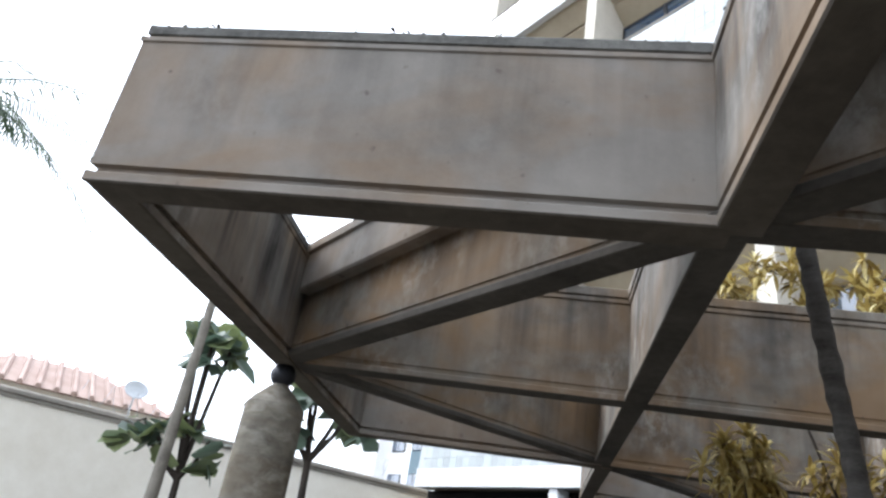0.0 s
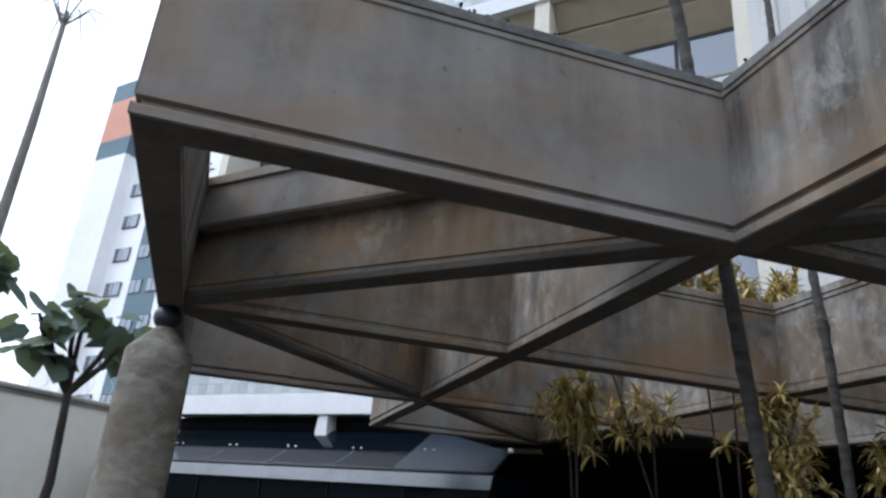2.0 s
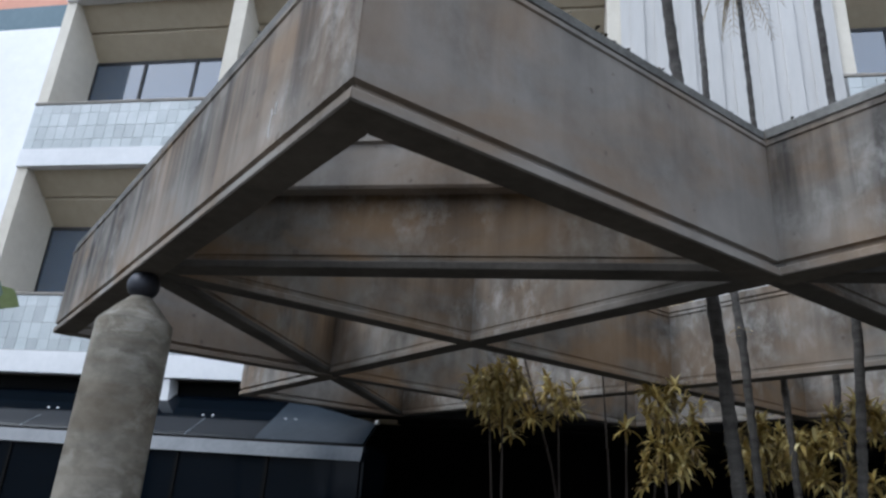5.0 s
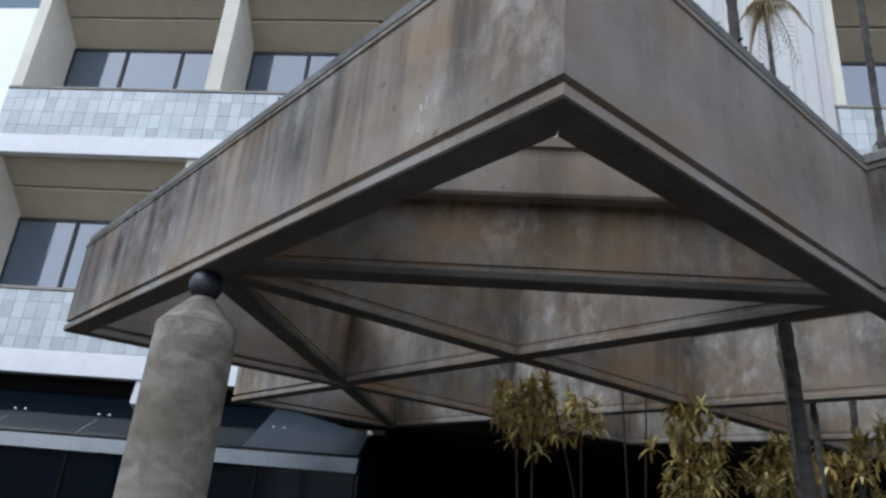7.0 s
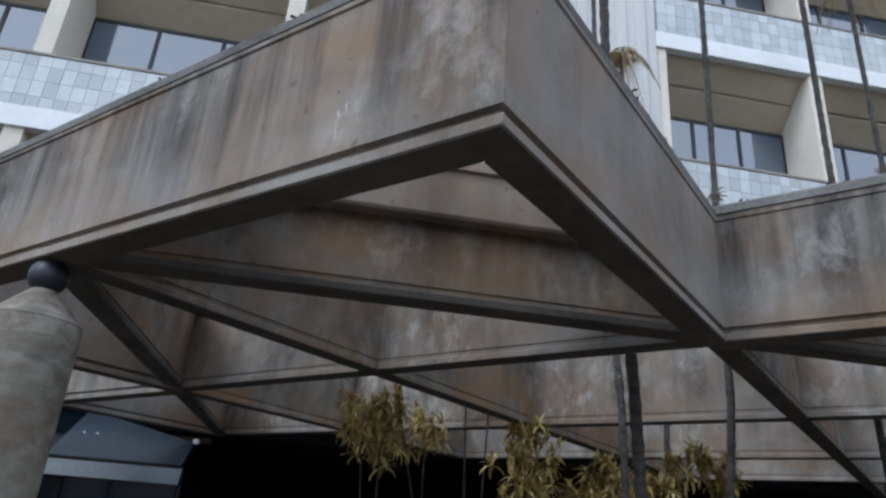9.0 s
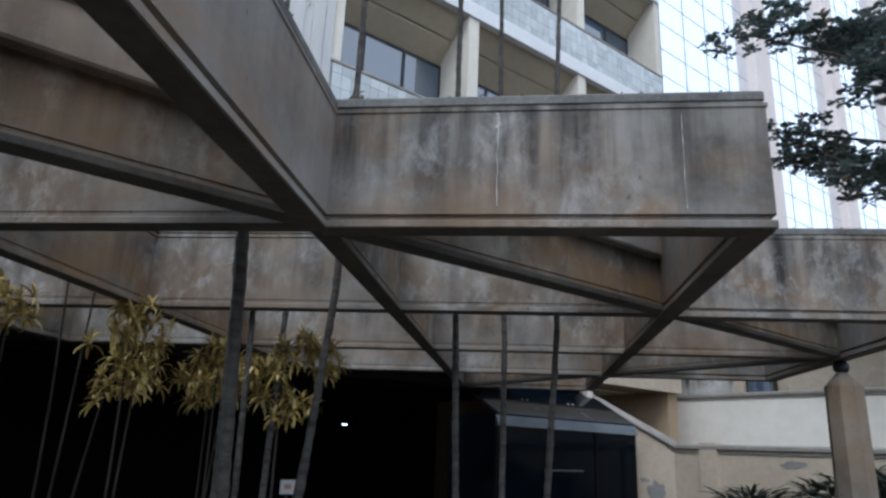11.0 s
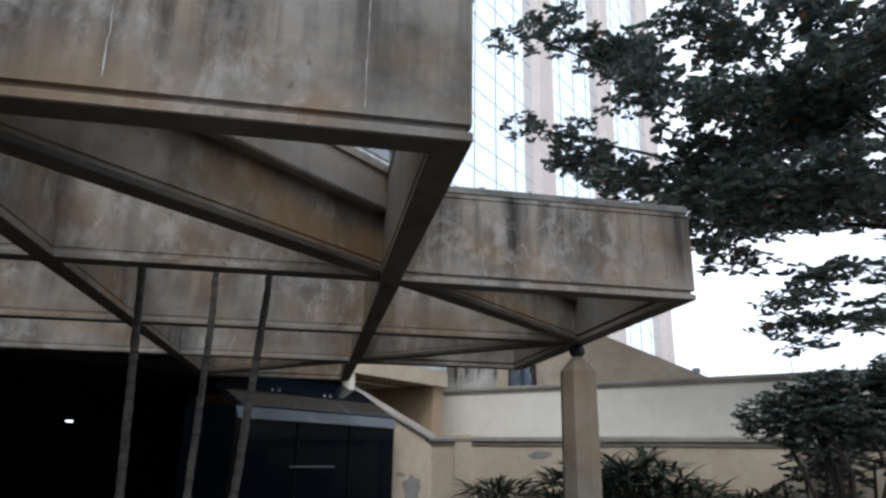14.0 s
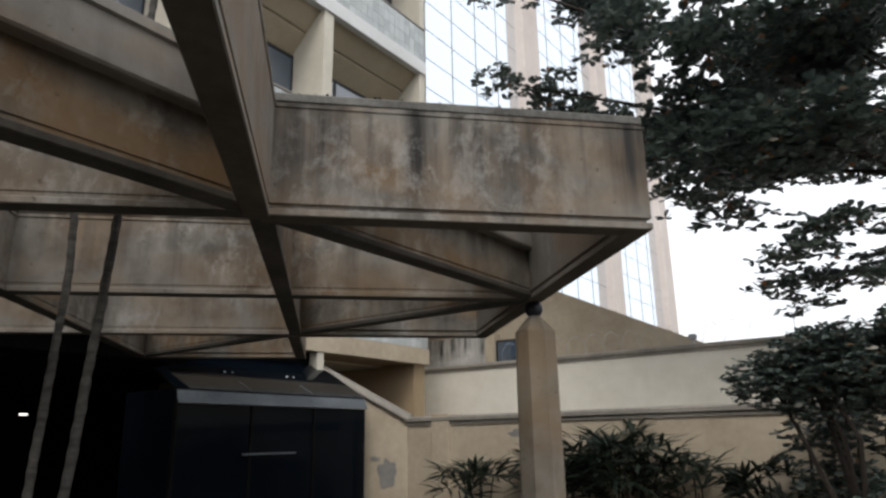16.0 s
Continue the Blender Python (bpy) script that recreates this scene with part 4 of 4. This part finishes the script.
M_ROOF = plain("clay_roof_tile", (0.34, 0.24, 0.20), (0.50, 0.38, 0.33), 5, 0.85, rand=0.3)
flats = root("apartment_tower", pose(-12.93, 55, 0, 0, 0, -46), "white high-rise flats with slate-green and salmon bands", "building")
for a, b, front, top in ((-4.0, 0.0, 0.0, 35.0), (0.002, 9.87, 1.0, 34.2), (9.872, 22.0, 0.0, 35.0)):
    part("wall", box(a, b, front, 14, 0, 27.5), M_WHITE, flats)
    for z0, z1, mt in ((27.502, 29.2, M_SLATE), (29.202, 33.2, M_SALMON), (33.202, top, M_SLATE)):
        part("band", box(a, b, front, 14, z0, z1), mt, flats)
part("strip", box(-4.35, -4.002, 0.5, 14, 0, 27.5), M_SLATE, flats)
part("strip", box(3.44, 6.5, 0.95, 0.998, 0, 27.5), M_SLATE, flats, "slate-green vertical strip")
for f in range(12):
    z = 32.15 - 2.8 * f
    for u, w in ((0.75, 1.75), (3.65, 1.2), (5.45, 1.2), (7.55, 1.25)):
        win = part("window", box(u, u + w, 0.9, 0.97, z, z + 1.1), M_ALU, flats)
        for k in (0, 1):
            part("pane", box(u + 0.05 + k * w / 2, u + w / 2 - 0.03 + k * w / 2, 0.875, 0.898, z + 0.06, z + 1.04), M_WIN, win)

house = root("house", pose(-16.6, 21.5, 0, 0, 0, 40), "low house with a worn clay tile roof", "house")
part("wall", box(-3.4, 3.4, -3, 3, 0, 4.75), M_WALL, house)
bm = bmesh.new()
rv = [bm.verts.new(c) for c in ((-3.8, -3.4, 4.75), (3.8, -3.4, 4.75), (3.8, 3.4, 4.75), (-3.8, 3.4, 4.75), (-1.2, 0, 6.1), (1.2, 0, 6.1))]
for f in ((0, 1, 5, 4), (1, 2, 5), (2, 3, 4, 5), (3, 0, 4), (3, 2, 1, 0)):
    bm.faces.new([rv[k] for k in f])
roof = part("roof", bm, M_ROOF, house)
for k in range(15):
    x = -3.5 + k * 0.5
    top = 6.1 if abs(x) < 1.2 else 4.75 + 1.35 * (3.8 - abs(x)) / 2.6
    yt = -3.4 * (6.1 - top) / 1.35
    part("roof_tile", tube([(x, -3.42, 4.79), (x, yt, top + 0.05)], [0.09, 0.09], 6), M_ROOF, roof)
dish = root("satellite_dish", pose(-8.5, 13.6, 0), "small grey satellite dish on a pole", "dish")
part("mast", lathe([(0.02, 0), (0.02, 3.95)], 8), M_MULL, dish)
bm = lathe([(0.02, 0.0), (0.12, 0.012), (0.2, 0.04), (0.25, 0.07), (0.245, 0.078), (0.12, 0.024), (0.02, 0.012)], 20)
bmesh.ops.transform(bm, matrix=pose(0, 0, 4.05, 55, 0, 40), verts=bm.verts)
part("reflector", bm, M_MULL, dish)

gable = root("neighbour_wall", FRONT, "stained tan gable wall of the neighbouring building", "wall", kind="structure")
bm = bmesh.new()
for du in (13.9, 14.2):
    for c in ((du, 10.0, 0), (du, 1.8, 0), (du, 1.8, 3.0), (du, 2.6, 3.1), (du, 10.0, 6.6)):
        bm.verts.new(c)
bm.verts.ensure_lookup_table()
vs = bm.verts[:]
for f in ((0, 1, 2, 3, 4), (9, 8, 7, 6, 5), (0, 5, 6, 1), (1, 6, 7, 2), (2, 7, 8, 3), (3, 8, 9, 4), (4, 9, 5, 0)):
    bm.faces.new([vs[k] for k in f])
bmesh.ops.recalc_face_normals(bm, faces=bm.faces)
part("wall_body", bm, M_WALLTAN, gable)


M_STAINED = concrete("stained_white_render", 3.8, 0.6, (0.40, 0.39, 0.36), (0.66, 0.65, 0.61), rust=0.2, streak=1.4, salt=0.4)
part("parapet", box(13.45, 13.7, 7.62, 9.4, 0, 3.78, 0.01), M_STAINED, gable, "stained white rendered parapet")
part("pier", box(13.43, 13.72, 7.36, 7.618, 0, 3.8, 0.01), M_WALLTAN, gable)
hatch = part("window", box(13.5, 13.7, 6.7, 7.358, 3.0, 3.62), M_ALU, gable)
part("pane", box(13.485, 13.498, 6.76, 7.3, 3.05, 3.57), M_WIN, hatch)


def razor_wire(u, v0, v1, z, r):
    c = root("razor_wire", FRONT, "thin coiled wire along the top of the wall", "wire", "wire coils")
    n = int((v1 - v0) / 0.38)
    pts = [(u + r * math.cos(a), v0 + (v1 - v0) * a / (6.2832 * n), z + r * math.sin(a)) for a in [k * 6.2832 / 14 for k in range(14 * n)]]
    part("coil", tube(pts, [0.004] * len(pts), 4), M_MULL, c)
    return c


razor_wire(13.05, 1.5, 7.0, 3.26, 0.2)
razor_wire(-12.0, 2.0, 10.0, 3.26, 0.2)

aerial = root("aerial", FRONT @ pose(13.05, 1.0, 3.06), "thin metal aerial rod standing on the wall coping", "aerial")
part("rod", tube([(0, 0, 0), (0.01, 0, 0.25), (0, 0.01, 0.46)], [0.007, 0.006, 0.004], 6), M_ALU, aerial)
part("foot", box(-0.03, 0.03, -0.03, 0.03, 0.0, 0.02, 0.004), M_ALU, aerial)
flood = root("floodlight", FRONT @ pose(13.05, 2.75, 3.06), "small grey floodlight on the wall coping", "lamp")
part("bracket", box(-0.015, 0.015, -0.015, 0.015, 0.0, 0.1), M_MULL, flood)
part("housing", box(-0.07, 0.05, -0.07, 0.07, 0.1, 0.2, 0.012), M_MULL, flood)

# ---- leaf litter and moss on the copings ----
M_LITTER = leafy("dark_leaf_litter", [(0.0, (0.03, 0.028, 0.02)), (0.6, (0.10, 0.085, 0.06)), (1.0, (0.20, 0.17, 0.11))], 0.9, 0.1, 0.05)
litter = root("leaf_litter", pose(0, 0, 0), "dry leaf litter and moss along the concrete copings", "litter", kind="stuff")
places = []
for a, b in RIM:
    pa, pb = Vector((*node(*a), TOP)), Vector((*node(*b), TOP))
    for k in range(420):
        f = random.random()
        if noise.noise(pa.lerp(pb, f) * 2.5) < -0.15:
            continue
        q = pa.lerp(pb, f) - Vector((*OUTWARD[(a, b)], 0)) * random.uniform(-0.03, 0.1) + Vector((0, 0, 0.003))
        places.append((q, rand_way(-0.05, 0.25), random.uniform(0.012, 0.034), random.uniform(-1, 1)))
leaf_mesh("litter", places, OVAL, M_LITTER, litter)

# lime runs on the canopy faces
M_LIME = plain("white_lime_crust", (0.36, 0.35, 0.33), (0.52, 0.51, 0.48), 30, 0.9)


def lime_run(y, z0, z1, w, x):
    bm = bmesh.new()
    n = 14
    rows = []
    for k in range(n + 1):
        z = z0 + (z1 - z0) * k / n
        off, half = random.uniform(-1, 1) * w * 0.7, w * random.uniform(0.25, 1.0)
        rows.append([bm.verts.new((x, y + off - half, z)), bm.verts.new((x - 0.004, y + off, z)), bm.verts.new((x, y + off + half, z))])
    for p, q in zip(rows, rows[1:]):
        for i in (0, 1):
            bm.faces.new((p[i], p[i + 1], q[i + 1], q[i]))
    bmesh.ops.recalc_face_normals(bm, faces=bm.faces)
    return part("lime_run", bm, M_LIME, canopy, "thin white lime run")


FACE_X = X0 + M + 0.02 - 0.067
lime_run(1.09, H + 0.1, TOP - 0.1, 0.0045, FACE_X)
lime_run(0.2, H + 0.09, TOP - 0.12, 0.003, FACE_X)
lime_run(1.09, TOP - 0.19, TOP - 0.1, 0.011, FACE_X - 0.001)

lime_run(2.5, 2.665, 2.775, 0.006, X0 + 0.002)
lime_run(2.47, 2.74, 2.79, 0.004, X0 + 0.003)

# bare patches where the plaster has peeled
M_BARE = plain("bare_grey_render", (0.16, 0.155, 0.145), (0.30, 0.29, 0.27), 9, 0.95, bumps=0.7)


def peeled(wall, centre, along, w, h, label):
    bm = bmesh.new()
    mid = bm.verts.new(centre)
    ring = []
    for k in range(26):
        a = 6.2832 * k / 26
        r = 0.75 + 0.45 * noise.noise(Vector((math.cos(a) * 1.6, math.sin(a) * 1.6, centre[2] * 3)))
        ring.append(bm.verts.new(Vector(centre) + Vector(along) * (w * r * math.cos(a)) + Vector((0, 0, h * r * math.sin(a)))))
    for k in range(26):
        bm.faces.new((mid, ring[k], ring[(k + 1) % 26]))
    bmesh.ops.recalc_face_normals(bm, faces=bm.faces)
    return part("peeled_patch", bm, M_BARE, wall, label)


peeled(wing, (9.116, 6.948, 0.92), (-0.496, 0.868, 0), 0.2, 0.27, "bare grey patch of peeled plaster")
peeled(wing, (9.02, 7.116, 1.13), (-0.496, 0.868, 0), 0.13, 0.05, "bare grey patch of peeled plaster")
peeled(low, (9.302, 4.4, 1.5), (0, 1, 0), 0.3, 0.08, "bare grey patch of peeled plaster")

# ---- small things about the lobby ----
M_GLOW = bpy.data.materials.new("lit_lamp")
M_GLOW.use_nodes = True
M_GLOW.node_tree.nodes["Principled BSDF"].inputs["Emission Color"].default_value = (1, 0.98, 0.92, 1)
M_GLOW.node_tree.nodes["Principled BSDF"].inputs["Emission Strength"].default_value = 3
lamp = root("wall_lamp", FRONT @ pose(5.82, V0 + 4.995, 2.0), "short lit tube lamp on the dark lobby wall", "lamp")
part("bezel", box(-0.085, 0.085, -0.02, 0.0, -0.03, 0.03, 0.006), M_ALU, lamp)
part("lens", box(-0.07, 0.07, -0.028, -0.0205, -0.014, 0.014, 0.003), M_GLOW, lamp)
notice = root("notice_board", FRONT @ pose(2.84, 9.5, -0.13), "small white notice with a red mark on a stand", "sign")
part("stand", box(-0.012, 0.012, 0.0, 0.02, 0.13, 0.9), M_ALU, notice)
part("board", box(-0.13, 0.13, -0.012, 0.0, 0.88, 1.1, 0.003), M_BAND, notice)
part("mark", box(-0.06, 0.06, -0.016, -0.0125, 0.96, 1.03), M_SALMON, notice)

# ---- parapet tiles, one by one where they are nearest ----
TILE_W, TILE_H = 0.185, 0.255
COURSES = ((0.0, 0.17), (0.17, 0.255), (0.425, 0.255), (0.68, 0.175))
tile_mesh = bpy.data.meshes.new("tile")
tb = box(0.003, TILE_W - 0.003, -0.012, 0.0, 0.003, TILE_H - 0.003, 0.0)
tb.to_mesh(tile_mesh)
tb.free()
tile_mesh.materials.append(M_TILE)
parapets = [ob for ob in building.children if ob.name.startswith("parapet")]
for lv, z in enumerate(LEVELS):
    for side, (a, b) in enumerate(((U0, PIER[0] - 0.002), (PIER[1] + 0.002, U1))):
        host = parapets[lv * 2 + side]
        n = int((b - a) / TILE_W)
        gap = (b - a - n * TILE_W) / 2
        verts, faces = [], []
        for i in range(n):
            for rise, tall in COURSES:
                u, w = a + gap + i * TILE_W, z + 0.342 + rise
                if lv == 1 and side == 0:
                    ob = new("tile", tile_mesh)
                    ob.parent = host
                    ob.location = (u, V0 - 0.001, w)
                    ob.scale = (1, 1, tall / TILE_H)
                else:
                    k = len(verts)
                    for v in tile_mesh.vertices:
                        verts.append((u + v.co.x, V0 - 0.001 + v.co.y, w + v.co.z * tall / TILE_H))
                    faces += [tuple(k + q for q in p.vertices) for p in tile_mesh.polygons]
        if verts:
            me = bpy.data.meshes.new("tiles")
            me.from_pydata(verts, [], faces)
            me.materials.append(M_TILE)
            ob = new("tiles", me)
            ob.parent = host
            ob["kind"] = "stuff"
